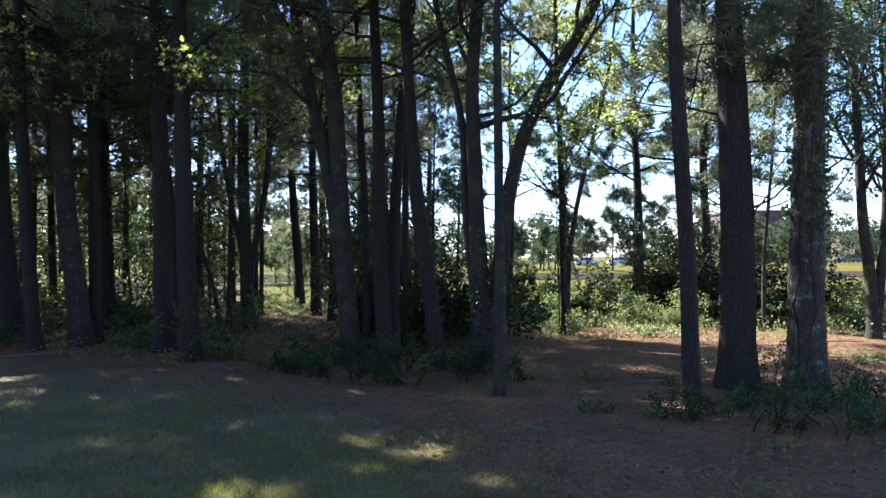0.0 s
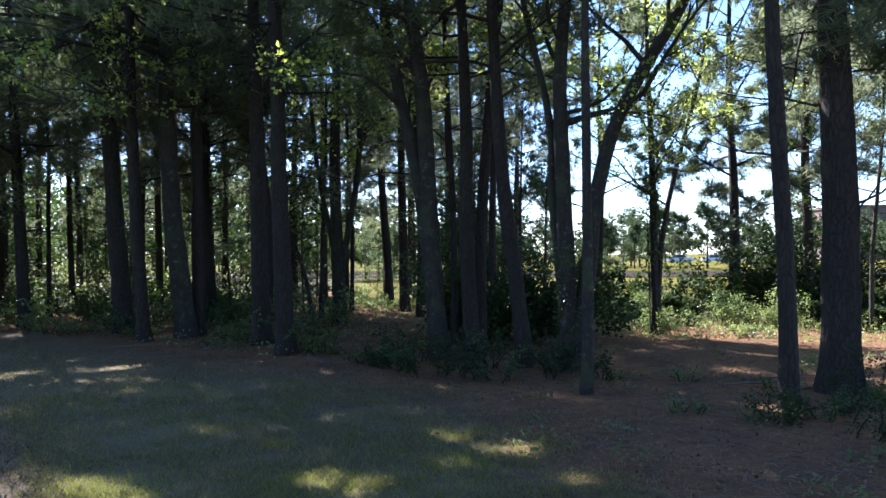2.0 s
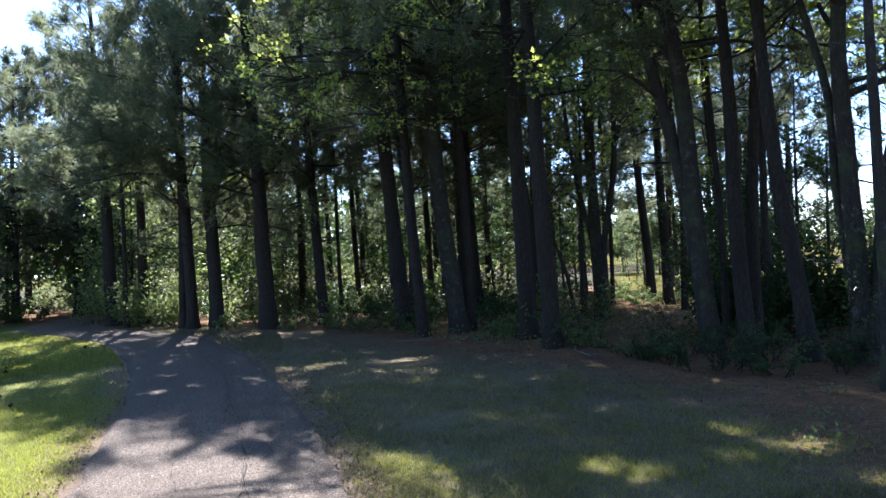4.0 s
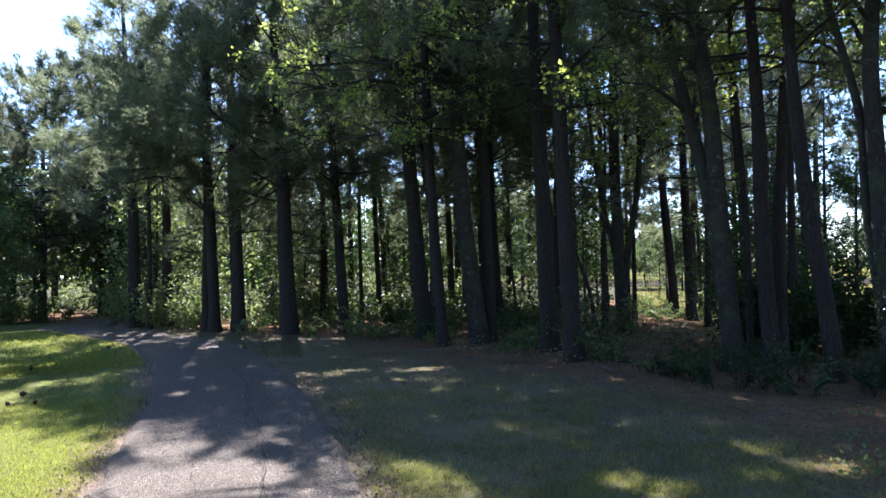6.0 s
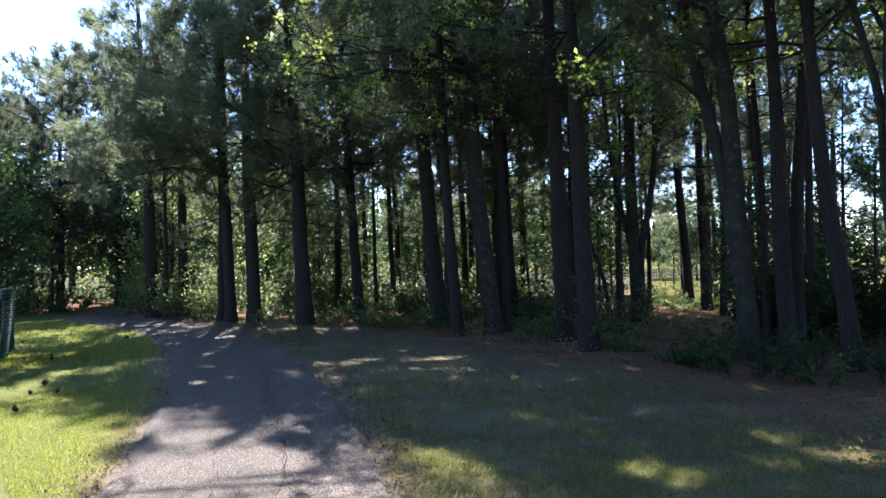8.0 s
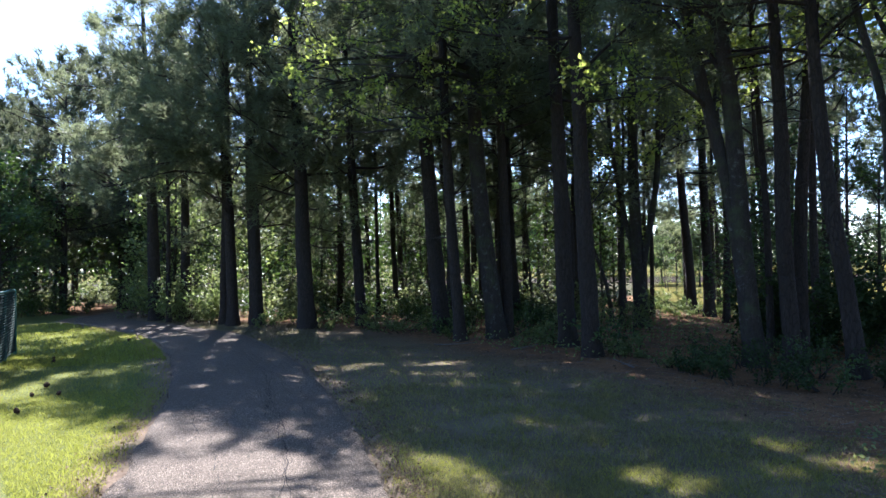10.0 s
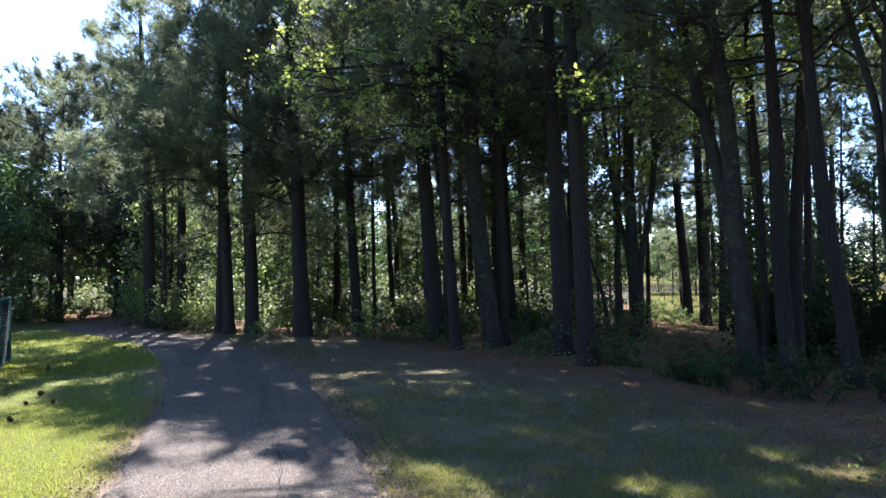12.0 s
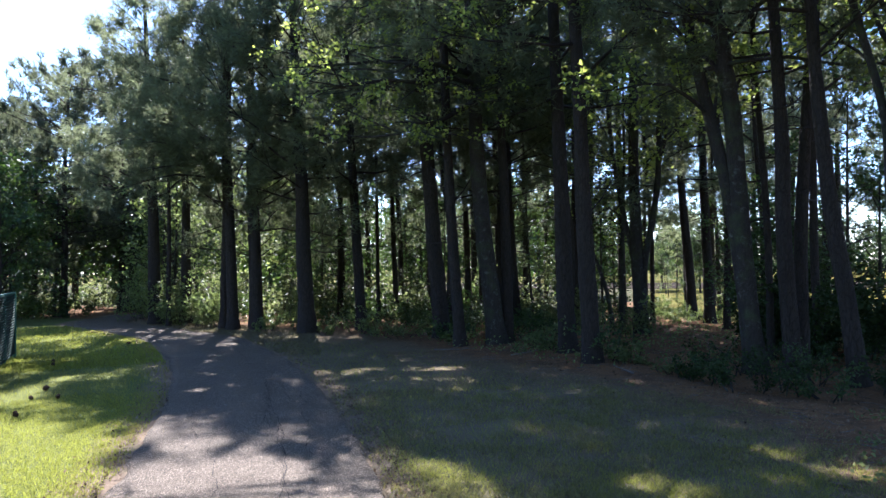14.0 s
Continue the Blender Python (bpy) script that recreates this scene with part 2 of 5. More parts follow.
def leaves(rng, c, size, flat=0.5, fold=0.18, slim=0.38):
    """One folded leaf of two triangles at each point."""
    n = len(c)
    d = unit(rng.normal(0, 1, (n, 3)) * [1, 1, 0.6])
    up = unit(rng.normal(0, 1, (n, 3)) * (1 - flat) + [0, 0, flat])
    r = unit(np.cross(d, up))
    nrm = np.cross(r, d)
    s = (size * rng.uniform(0.65, 1.25, n))[:, None]
    v = np.stack([c - d * s * 0.5, c + r * s * slim + nrm * s * fold, c + d * s * 0.55, c - r * s * slim + nrm * s * fold], 1)
    i = np.arange(n)[:, None] * 4
    return v.reshape(-1, 3), np.concatenate([i + [0, 1, 2], i + [0, 2, 3]])


def needles(rng, c, axis, length, k=9, width=0.007, spread=0.62):
    """A tuft of k needles at each point, spread round its axis."""
    n = len(c)
    d = unit(np.repeat(axis, k, 0) * 0.75 + rng.normal(0, spread, (n * k, 3)))
    base = np.repeat(c, k, 0) - np.repeat(axis, k, 0) * length * rng.uniform(0, 0.7, (n * k, 1))
    side = unit(np.cross(d, rng.normal(0, 1, (n * k, 3)))) * width
    ln = length * rng.uniform(0.6, 1.15, (n * k, 1))
    v = np.stack([base + side, base - side, base + d * ln], 1)
    return v.reshape(-1, 3), np.arange(n * k * 3).reshape(-1, 3)


def along_stem(ctrl, height, rng, step=0.3, sway=0.05):
    """Points up a stem through the given offsets (dx, dy, z) and on to its top."""
    ctrl = [(0, 0, 0), *ctrl]
    (x0, y0, z0), (x1, y1, z1) = ctrl[-2], ctrl[-1]
    if z1 < height:
        g = (height - z1) * 0.55 / max(z1 - z0, 0.3)
        ctrl = ctrl + [(x1 + (x1 - x0) * g, y1 + (y1 - y0) * g, height)]
    c = np.array(ctrl, float)
    z = np.arange(0, height + 1e-6, step)
    p = np.stack([np.interp(z, c[:, 2], c[:, 0]), np.interp(z, c[:, 2], c[:, 1]), z], 1)
    for _ in range(3):
        p[1:-1, :2] = (p[:-2, :2] + 2 * p[1:-1, :2] + p[2:, :2]) / 4
    w = rng.normal(0, 1, (2, 3))
    for a in (0, 1):
        p[:, a] += sway * np.minimum(z / 4, 1) * (np.sin(z * 0.9 + w[a, 0] * 3) * 0.5 + np.sin(z * 0.37 + w[a, 1] * 3) * 0.7)
    return p


def limb_line(rng, start, az, rise, length, droop, n=6, wander=0.16):
    d = np.array([math.cos(az) * math.cos(rise), math.sin(az) * math.cos(rise), math.sin(rise)])
    pts = [np.array(start, float)]
    for i in range(n - 1):
        d = unit(d + rng.normal(0, wander, 3) + [0, 0, droop])
        pts.append(pts[-1] + d * length / (n - 1))
    return np.array(pts)


# Breaks in the canopy through which the sun reaches the ground: where each falls, and its half width.
GAPS = np.array([(-3.15, 4.8, 0.22), (-2.85, 4.72, 0.16), (-1.5, 5.15, 0.2), (-1.2, 5.05, 0.2), (-0.65, 6.45, 0.24), (-0.05, 6.0, 0.16), (-0.55, 5.6, 0.15),
                 (0.38, 5.18, 0.14), (-5.96, 9.97, 0.24), (-7.06, 9.2, 0.26), (-7.6, 8.85, 0.26), (-7.9, 11.3, 0.34), (-2.79, 10.02, 0.26), (-1.95, 7.2, 0.2),
                 (2.9, 10.5, 0.3), (-8.0, 6.69, 0.2), (2.0, 12.7, 0.6), (2.4, 15.2, 0.9), (4.2, 15.4, 1.0), (5.8, 15.2, 0.8), (3.0, 17.0, 0.8),
                 (-4.6, 19.6, 0.8), (-4.3, 3.7, 0.55), (-5.4, 4.3, 0.3), (4.0, 10.6, 0.35), (4.6, 11.2, 0.4), (5.4, 11.6, 0.5), (6.3, 11.8, 0.6), (3.4, 11.6, 0.4)])
# The wider opening that lights the hardwood's long boughs.
OPENING = np.array([(-2.5, 3.0, 0.7), (-1.4, 2.9, 1.0), (-0.3, 2.7, 1.05)])


def shading(p, x, y, gaps):
    """Which of the points p of a tree at x, y shade no gap."""
    g = p[:, :2] + [x, y] - np.array(sun_dir)[None, :2] / sun_dir[2] * p[:, 2:]
    near = np.hypot(g[:, None, 0] - gaps[None, :, 0], (g[:, None, 1] - gaps[None, :, 1]) * 0.85) < gaps[None, :, 2] + 0.04
    return ~near.any(1)


def tree(name, label, x, y, height, dia, ctrls, kind="pine", crown_from=5.0, spread=2.2, limbs=16, fill=1.0,
         seed=0, mat=None, leaf=None, size=0.09, dead=0, boughs=(), dias=None, sides=14, whole=False, drop=0.0, group="trees of the wood", flare=0.38, clump=1.0, bunch=0, stout=1.0, tuft=0, carved=False):
    """A tree of one or more stems; every limb bears twigs, every twig its needles or leaves."""
    rng = np.random.default_rng(seed + 11)
    root = tagged(new(name), label, "tree", group)
    root.location = (x, y, -0.03)
    mat = mat or (BARK_PINE if kind == "pine" else BARK_HARD)
    leaf = leaf or (NEEDLE if kind == "pine" else LEAF)
    ctrls = ctrls or [[(0, 0, 1)]]
    dias = dias or [dia] * len(ctrls)
    wood, tips, ways = [], [], []
    for si, ctrl in enumerate(ctrls):
        h = height * (1 - 0.07 * si)
        p = along_stem(ctrl, h, rng)
        z = p[:, 2]
        r = dias[si] / 2 * (1 - 0.82 * (z / h) ** 1.1) * (1 + flare * np.exp(-z / 0.2))
        tv = tube(p, r, sides, rng, 0.035)
        if whole:
            wood.append(tv)
        else:
            piece("trunk" if si == 0 else "stem", *tv, mat, root, True)
        share = max(3, limbs // len(ctrls))
        plan = []
        for i in range(share):
            f = (i + rng.uniform(0, 0.8)) / share
            zz = crown_from + (h - crown_from) * (f ** 0.85 if kind == "pine" else f) * 0.97
            if kind == "pine":
                ln, rise, dr = spread * (1 - 0.62 * f ** 2.2) * rng.uniform(0.7, 1.2), radians(rng.uniform(-8, 28) + 32 * f), rng.uniform(-0.03, 0.07)
            else:
                ln, rise, dr = spread * (1 - 0.55 * f ** 2) * rng.uniform(0.7, 1.2), radians(rng.uniform(18, 58)), -0.05 - drop
            plan.append((zz, i * 2.4 + rng.uniform(-0.5, 0.5) + seed, ln, rise, dr, True))
        for i in range(dead):
            plan.append((rng.uniform(1.9, max(crown_from, 2.5)), rng.uniform(0, 6.28), rng.uniform(0.4, 1.5), radians(rng.uniform(-10, 25)), rng.uniform(-0.06, 0.1), False))
        if si == 0:
            for zz, az, ln, rise, dr in boughs:
                plan.append((zz, radians(az), ln, radians(rise), dr, True))
        if kind == "pine":
            m = int(26 * fill)
            tips.append(p[-1] + rng.normal(0, 1, (m, 3)) * [0.22, 0.22, 0.35])
            ways.append(unit(rng.normal(0, 0.5, (m, 3)) + [0, 0, 1]))
        for zz, az, ln, rise, dr, leafy in plan:
            at = np.array([np.interp(zz, z, p[:, 0]), np.interp(zz, z, p[:, 1]), zz])
            rr = min(np.interp(zz, z, r) * 0.5, (0.006 + 0.009 * ln) if kind == "pine" else (0.01 + 0.015 * ln))
            line = limb_line(rng, at, az, rise, ln, dr, 4 if whole else 6)
            if kind == "pine" and not whole and shading(line[1:], x, y, GAPS[:16]).mean() < 0.7:
                continue
            bits = [tube(line, np.linspace(rr, 0.006, len(line)), 3 if whole else 5)]
            for k in range((int(2 + ln * 1.3) if whole else int(3 + ln * 2.2)) if leafy else 2):
                f = rng.uniform(0.25, 1.0)
                i = min(int(f * (len(line) - 1)), len(line) - 2)
                start = line[i] + (line[i + 1] - line[i]) * (f * (len(line) - 1) - i)
                tz = math.atan2(*(line[-1] - line[0])[[1, 0]]) + rng.choice([-1, 1]) * rng.uniform(0.3, 1.1)
                tl = ln * rng.uniform(0.22, 0.45)
                tw = limb_line(rng, start, tz, rise + rng.normal(0, 0.3), tl, dr, 4, 0.25)
                if not (whole and k % 6):
                    bits.append(tube(tw, np.linspace(max(rr * 0.35, 0.006), 0.003, 4), 3))
                if leafy:
                    m = max(2, int((2.6 if tuft else 6 + tl * (6 if whole else 15)) * fill))
                    q = rng.uniform((0.8 if tuft else 0.5 if whole else 0.74) if kind == "pine" else 0.25, 1.05, m)
                    ii = np.minimum((q * 3).astype(int), 2)
                    base = tw[ii] + (tw[ii + 1] - tw[ii]) * (q * 3 - ii)[:, None]
                    tips.append(base + rng.normal(0, (0.05 + 0.07 * tl) * clump, (m, 3)))
                    ways.append(np.repeat(unit(tw[-1:] - tw[:1]), m, 0))
            if leafy and kind == "pine":
                m = int(4 * fill) + 1
                tips.append(line[-1] + rng.normal(0, 0.1, (m, 3)))
                ways.append(np.repeat(unit(line[-1:] - line[-2:-1]), m, 0))
            v = joined(bits)
            if whole:
                wood.append(v)
            else:
                piece("limb", *v, mat, root)
    if whole:
        piece("trunk", *joined(wood), mat, root, True)
    tips, ways = np.concatenate(tips), np.concatenate(ways)
    if not whole or carved:
        ok = shading(tips, x, y, GAPS if carved else np.concatenate([GAPS, OPENING]))
        tips, ways = tips[ok], ways[ok]
    if kind == "pine" and tuft:
        ways = unit(ways + rng.normal(0, 0.3, ways.shape) + [0, 0, 0.5])
        crown = needles(rng, tips, ways, size * 3.0, tuft, size * 0.2 * stout, 0.85)
    elif kind == "pine":
        ways = unit(ways + rng.normal(0, 0.45, ways.shape) + [0, 0, 0.35])
        crown = needles(rng, tips, ways, size * (3.2 if whole else 2.5), 6 if whole else 5, size * (0.2 if whole else 0.135) * stout)
    else:
        c = np.repeat(tips, bunch or (2 if whole else 3), 0)
        crown = leaves(rng, c + rng.normal(0, size * (0.7 if bunch else 0.9), c.shape), size)
    piece("crown", *crown, leaf, root)
    return root


def shrub(name, label, x, y, radius, height, n, leaf, size, seed, group, lie=1.0):
    """Bent stems from the ground, with leaves along them and thick towards their ends."""
    rng = np.random.default_rng(seed + 501)
    root = tagged(new(name), label, "shrub", group)
    root.location = (x, y, -0.02)
    bits, c = [], []
    for i in range(max(6, int(14 * radius))):
        az, off = rng.uniform(0, 6.28), radius * rng.uniform(0, 0.6) ** 0.7
        h = height * rng.uniform(0.55, 1.1)
        line = limb_line(rng, (math.cos(az) * off, math.sin(az) * off, 0), az + rng.normal(0, 0.8), radians(rng.uniform(45, 85)), h * 1.15, -0.06 * lie, 6, 0.22)
        bits.append(tube(line, np.linspace(0.012, 0.003, 6), 3))
        for j in range(3):
            k = rng.integers(1, 5)
            tw = limb_line(rng, line[k], rng.uniform(0, 6.28), radians(rng.uniform(0, 50)), h * 0.4, -0.05, 4, 0.25)
            if j < 1:
                bits.append(tube(tw, np.linspace(0.005, 0.002, 4), 3))
            q = rng.uniform(0.1, 1, n)
            ii = np.minimum((q * 3).astype(int), 2)
            c.append(tw[ii] + (tw[ii + 1] - tw[ii]) * (q * 3 - ii)[:, None])
        q = rng.uniform(0.2, 1, n * 2)
        ii = np.minimum((q * 5).astype(int), 4)
        c.append(line[ii] + (line[ii + 1] - line[ii]) * (q * 5 - ii)[:, None])
    c = np.concatenate(c)
    c = c + rng.normal(0, 0.055 * max(height, 0.6), c.shape)
    c[:, 2] = np.abs(c[:, 2]) + 0.02
    tagged(piece("branchwork", *joined(bits), BARK_HARD, root), kind="stuff")
    piece("foliage", *leaves(rng, c, size), leaf, root)
    return root


# ---- ground ----
EDGE_X = np.array([-60, -20.0, -16.0, -14.5, -11.0, -6.3, -2.9, -0.6, 0.0, 1.5, 3.0, 12.0])
EDGE_Y = np.array([17.5, 16.8, 16.0, 15.6, 14.9, 11.5, 9.6, 7.4, 5.6, 3.6, 1.5, -6.0])
TRAIL = np.array([(3.4, -9.5), (1.4, -4.0), (0.0, -1.65), (-1.4, 0.35), (-2.6, 1.85), (-3.92, 3.5), (-4.84, 4.46), (-7.01, 6.72), (-8.5, 8.06), (-10.18, 9.46),
                  (-12.1, 10.85), (-13.95, 12.2), (-15.95, 13.1), (-18.4, 13.95), (-21.2, 14.85), (-23.2, 16.3), (-24.4, 18.2), (-24.9, 20.5), (-25.2, 24.0)])
TRAIL_HALF = 0.96


def smooth_line(p, step=0.12):
    d = np.concatenate([[0], np.cumsum(np.linalg.norm(np.diff(p, axis=0), axis=1))])
    s = np.arange(0, d[-1], step)
    q = np.stack([np.interp(s, d, p[:, 0]), np.interp(s, d, p[:, 1])], 1)
    for _ in range(60):
        q[1:-1] = (q[:-2] + 2 * q[1:-1] + q[2:]) / 4
    return q


trail_line = smooth_line(TRAIL)


def off_trail(x, y):
    """Distance from the trail's middle, and the side (left is positive)."""
    best = np.full(np.shape(x), 1e9)
    side = np.zeros(np.shape(x))
    t = unit(np.gradient(trail_line, axis=0))
    for p, d in zip(trail_line[::3], t[::3]):
        dx, dy = x - p[0], y - p[1]
        r = np.hypot(dx, dy)
        near = r < best
        best = np.where(near, r, best)
        side = np.where(near, np.sign(d[0] * dy - d[1] * dx), side)
    return best, side


def lay(x, y):
    """Height of the ground: nearly flat, with small swells."""
    s = 0.02 * np.sin(x * 0.9 + 1.3 * np.sin(y * 0.5)) + 0.02 * np.sin(y * 1.1 + x * 0.31) + 0.008 * np.sin(x * 3.7 + y * 2.9)
    return s * np.clip(1.2 - np.hypot(x, y) / 60, 0, 1)


def steps(lo, hi, step, far):
    c = list(np.arange(lo, hi + 1e-6, step))
    g, a, b = step, lo, hi
    while b < far:
        g *= 1.35
        a, b = a - g, b + g
        c = [a, *c, b]
    return np.array(c)


gx, gy = steps(-24, 13, 0.28, 3000), steps(-5, 27, 0.28, 3000)
X, Y = np.meshgrid(gx, gy, indexing="ij")
dist, side = off_trail(X, Y)
Z = lay(X, Y) - 0.05 * np.clip(1 - (dist / (TRAIL_HALF + 0.15)) ** 4, 0, 1)
idx = np.arange(X.size).reshape(X.shape)
faces = np.stack([idx[:-1, :-1], idx[1:, :-1], idx[1:, 1:], idx[:-1, 1:]], -1).reshape(-1, 4)
ground = piece("ground", np.stack([X, Y, Z], -1).reshape(-1, 3), faces, GROUND, None, True)
tagged(ground, "flat ground of mown grass, pine straw and open field", "ground", kind="structure")
edge_gap = Y - np.interp(X, EDGE_X, EDGE_Y)
wood_in = np.where(edge_gap > 0, np.clip(edge_gap / 1.2, 0, 1), np.where(side < 0, np.clip(edge_gap / 6.0, -1, 0), np.clip(edge_gap / 1.2, -1, 0)))
field_in = np.clip((Y - np.interp(X, [-60, -14, -7, -3, 2, 12, 60], [75, 60, 25, 21, 20.5, 18.5, 17])) / 1.5, -1, 1)
soil_in = np.clip(1 - np.abs(dist - TRAIL_HALF - 0.12) / 0.3, -1, 0.62) + np.where(side > 0, 0.02, -0.22)
soil_in = np.where(dist > 2.0, -1, soil_in)
bright_in = np.where(side > 0, 0.95, np.clip((-edge_gap - 4.0) / 4.0, 0, 0.25)) * (edge_gap < 0)
layer = ground.data.attributes.new("cover", "FLOAT_COLOR", "POINT")
# Alpha: painted shade deep in the wood, less the brighter lawn.
col = np.stack([wood_in * 0.45 + 0.45, soil_in * 0.45 + 0.45, field_in * 0.45 + 0.45, np.clip((edge_gap - 5.0) / 3.0, 0, 1) * np.where(X < -9, 0.8, 0.3) * (X < -1.5) - bright_in], -1)
layer.data.foreach_set("color", col.astype(np.float32).ravel())


def ribbon(line, half, top, low, rng, ragged):
    """A slab along a line, with a crown, ragged edges and sloping sides."""
    t = unit(np.gradient(line, axis=0))
    nrm = np.stack([-t[:, 1], t[:, 0]], 1)
    rag = [np.convolve(rng.normal(0, ragged, len(line) + 8), np.ones(5) / 5, "same")[4:-4] for _ in range(2)]
    rows = []
    for u, h in ((1.06, low), (1.0, top - 0.006), (0.9, top), (0.5, top + 0.004), (0.0, top + 0.008), (-0.5, top + 0.004), (-0.9, top), (-1.0, top - 0.006), (-1.06, low)):
        w = half * np.interp(line[:, 0], [-19, -12], [0.85, 1.0]) * u + (rag[0] if u > 0 else rag[1]) * (abs(u) > 0.85)
        p = line + nrm * np.asarray(w)[..., None] if np.ndim(w) else line + nrm * w
        rows.append(np.concatenate([p, (lay(p[:, 0], p[:, 1]) * 0.6 + h)[:, None]], 1))
    v = np.stack(rows, 1)
    i = np.arange(v.shape[0] * 9).reshape(-1, 9)
    return v.reshape(-1, 3), np.stack([i[:-1, :-1], i[1:, :-1], i[1:, 1:], i[:-1, 1:]], -1).reshape(-1, 4)


trail = piece("footpath", *ribbon(trail_line, TRAIL_HALF, 0.03, -0.06, np.random.default_rng(4), 0.05), ASPHALT, None, True)
tagged(trail, "worn grey asphalt footpath curving into the wood", "path", kind="structure")

# ---- pines near the clearing's edge ----
PINE = "tall pine with dark furrowed bark and bare lower trunk"
tree("pine_tree", "large pine trunk with pale lichen, moss and ivy", 4.34, 8.85, 11.3, 0.44, [[(0.03, 0, 2.0), (0.14, -0.07, 4.6)]], crown_from=4.3, limbs=24, seed=1, fill=1.2, mat=BARK_MOSS, dead=4, spread=2.6, sides=20,
     boughs=[(4.2, 185, 1.0, -6, -0.02), (4.5, 20, 1.3, -8, -0.02), (4.0, -100, 0.9, 0, -0.04), (4.6, 240, 1.2, -10, -0.02)])
tree("pine_tree", PINE, 3.55, 8.9, 11.3, 0.42, [[(0.02, 0, 2.0), (-0.04, 0, 4.7)]], crown_from=4.4, limbs=24, seed=2, fill=1.2, dead=5, spread=2.6, sides=20,
     boughs=[(4.3, 15, 1.1, -12, -0.02), (4.1, -70, 0.9, -5, -0.04), (4.5, 60, 1.2, -10, 0), (4.2, 150, 0.9, 0, -0.03), (3.7, 5, 1.0, 5, -0.03), (4.6, -20, 1.3, -12, -0.02)])
tree("pine_tree", "slender young pine beside a thick pine", 2.59, 7.77, 11.3, 0.185, [[(0.01, 0, 0.7), (-0.04, 0, 3.4), (-0.07, 0, 4.3)]], crown_from=5.0, limbs=14, seed=3, dead=3, spread=1.5, flare=0.25)
tree("pine_tree", PINE, 6.38, 17.8, 11.3, 0.25, [[(0.03, 0, 2.3), (-0.03, 0, 6.4)]], crown_from=3.7, limbs=24, seed=4, dead=11, spread=3.2, fill=2.1, stout=1.0, clump=0.7)
tree("pine_tree", "pine with drooping side limbs before the field", 6.06, 22.9, 11.3, 0.33, [[(0.02, 0, 1.8), (-0.02, 0, 7.0)]], crown_from=2.8, limbs=26, seed=5, dead=9, spread=4.0, fill=2.1, stout=1.2, clump=0.7, boughs=[(4.7, 10, 2.4, 15, -0.03), (4.2, 180, 2.3, 5, 0.03), (5.4, -20, 2.6, 5, 0.02)])
tree("pine_tree", "pine with drooping side limbs before the field", 9.3, 23.6, 11.3, 0.28, [[(0.05, 0, 3.0)]], crown_from=2.8, limbs=22, seed=46, dead=9, spread=3.6, fill=2.1, stout=1.2, clump=0.7)
tree("pine_tree", "pine with drooping side limbs before the field", 2.35, 26.0, 11.3, 0.26, [[(0.05, 0, 3.0)]], crown_from=2.9, limbs=20, seed=47, dead=9, spread=3.4, fill=2.1, stout=1.2, clump=0.7)
tree("pine_tree", PINE, -4.0, 11.65, 12.4, 0.31, [[(-0.05, -0.02, 1.25), (-0.13, -0.05, 3.5), (-0.17, -0.06, 4.8)]], crown_from=4.6, limbs=28, seed=6, dead=5, spread=2.7, fill=1.45)
tree("pine_tree", PINE, -4.83, 12.8, 12.6, 0.34, [[(-0.04, -0.01, 1.24), (-0.08, -0.03, 3.6)]], crown_from=4.4, limbs=28, seed=7, dead=5, spread=2.7, fill=1.45)
tree("pine_tree", PINE, -6.6, 14.0, 13.4, 0.24, [[(0, 0, 1.2), (-0.02, -0.01, 2.8)]], crown_from=4.2, limbs=38, seed=8, dead=5, spread=2.7, fill=1.45)
tree("pine_tree", PINE, -8.62, 14.75, 14.2, 0.4, [[(-0.15, -0.08, 2.2)]], crown_from=4.0, limbs=44, seed=9, dead=5, spread=2.7, fill=1.45)
tree("pine_tree", PINE, -7.37, 13.3, 13.6, 0.25, [[(-0.12, -0.06, 2.1)]], crown_from=4.4, limbs=42, seed=10, dead=5, spread=2.7, fill=1.45)
tree("pine_tree", PINE, -8.45, 18.8, 11.3, 0.22, [[(-0.1, -0.04, 2.2)]], crown_from=3.8, limbs=18, seed=11, dead=4)
tree("pine_tree", PINE, -11.69, 15.8, 11.4, 0.3, [[(-0.12, -0.08, 2.4)]], crown_from=3.2, limbs=34, seed=12, dead=5, spread=2.8, fill=1.3)
tree("pine_tree", PINE, -12.64, 14.7, 10.6, 0.42, [[(-0.09, -0.07, 2.3)]], crown_from=3.0, limbs=34, seed=13, dead=4, spread=3.0, fill=1.4)
tree("pine_tree", PINE, -14.96, 15.3, 10.7, 0.36, [[(-0.06, -0.06, 3.0)]], crown_from=2.6, limbs=38, seed=14, dead=3, spread=3.2, fill=1.5)
tree("pine_tree", PINE, -15.7, 15.1, 10.5, 0.33, [[(-0.03, -0.03, 3.0)]], crown_from=2.6, limbs=38, seed=15, dead=3, spread=3.0, fill=1.5)
tree("pine_tree", PINE, -15.45, 15.75, 11.0, 0.36, [[(-0.05, -0.05, 3.0)]], crown_from=2.4, limbs=26, seed=340, dead=5, spread=2.4, fill=1.2)
tree("pine_tree", PINE, -16.35, 15.4, 10.4, 0.3, [[(0.06, 0.02, 3.0)]], crown_from=2.4, limbs=24, seed=341, dead=5, spread=2.2, fill=1.2)
tree("pine_tree", PINE, -13.15, 19.8, 11.3, 0.18, [[(-0.07, -0.04, 3.7)]], crown_from=4.0, limbs=18, seed=16, dead=3)
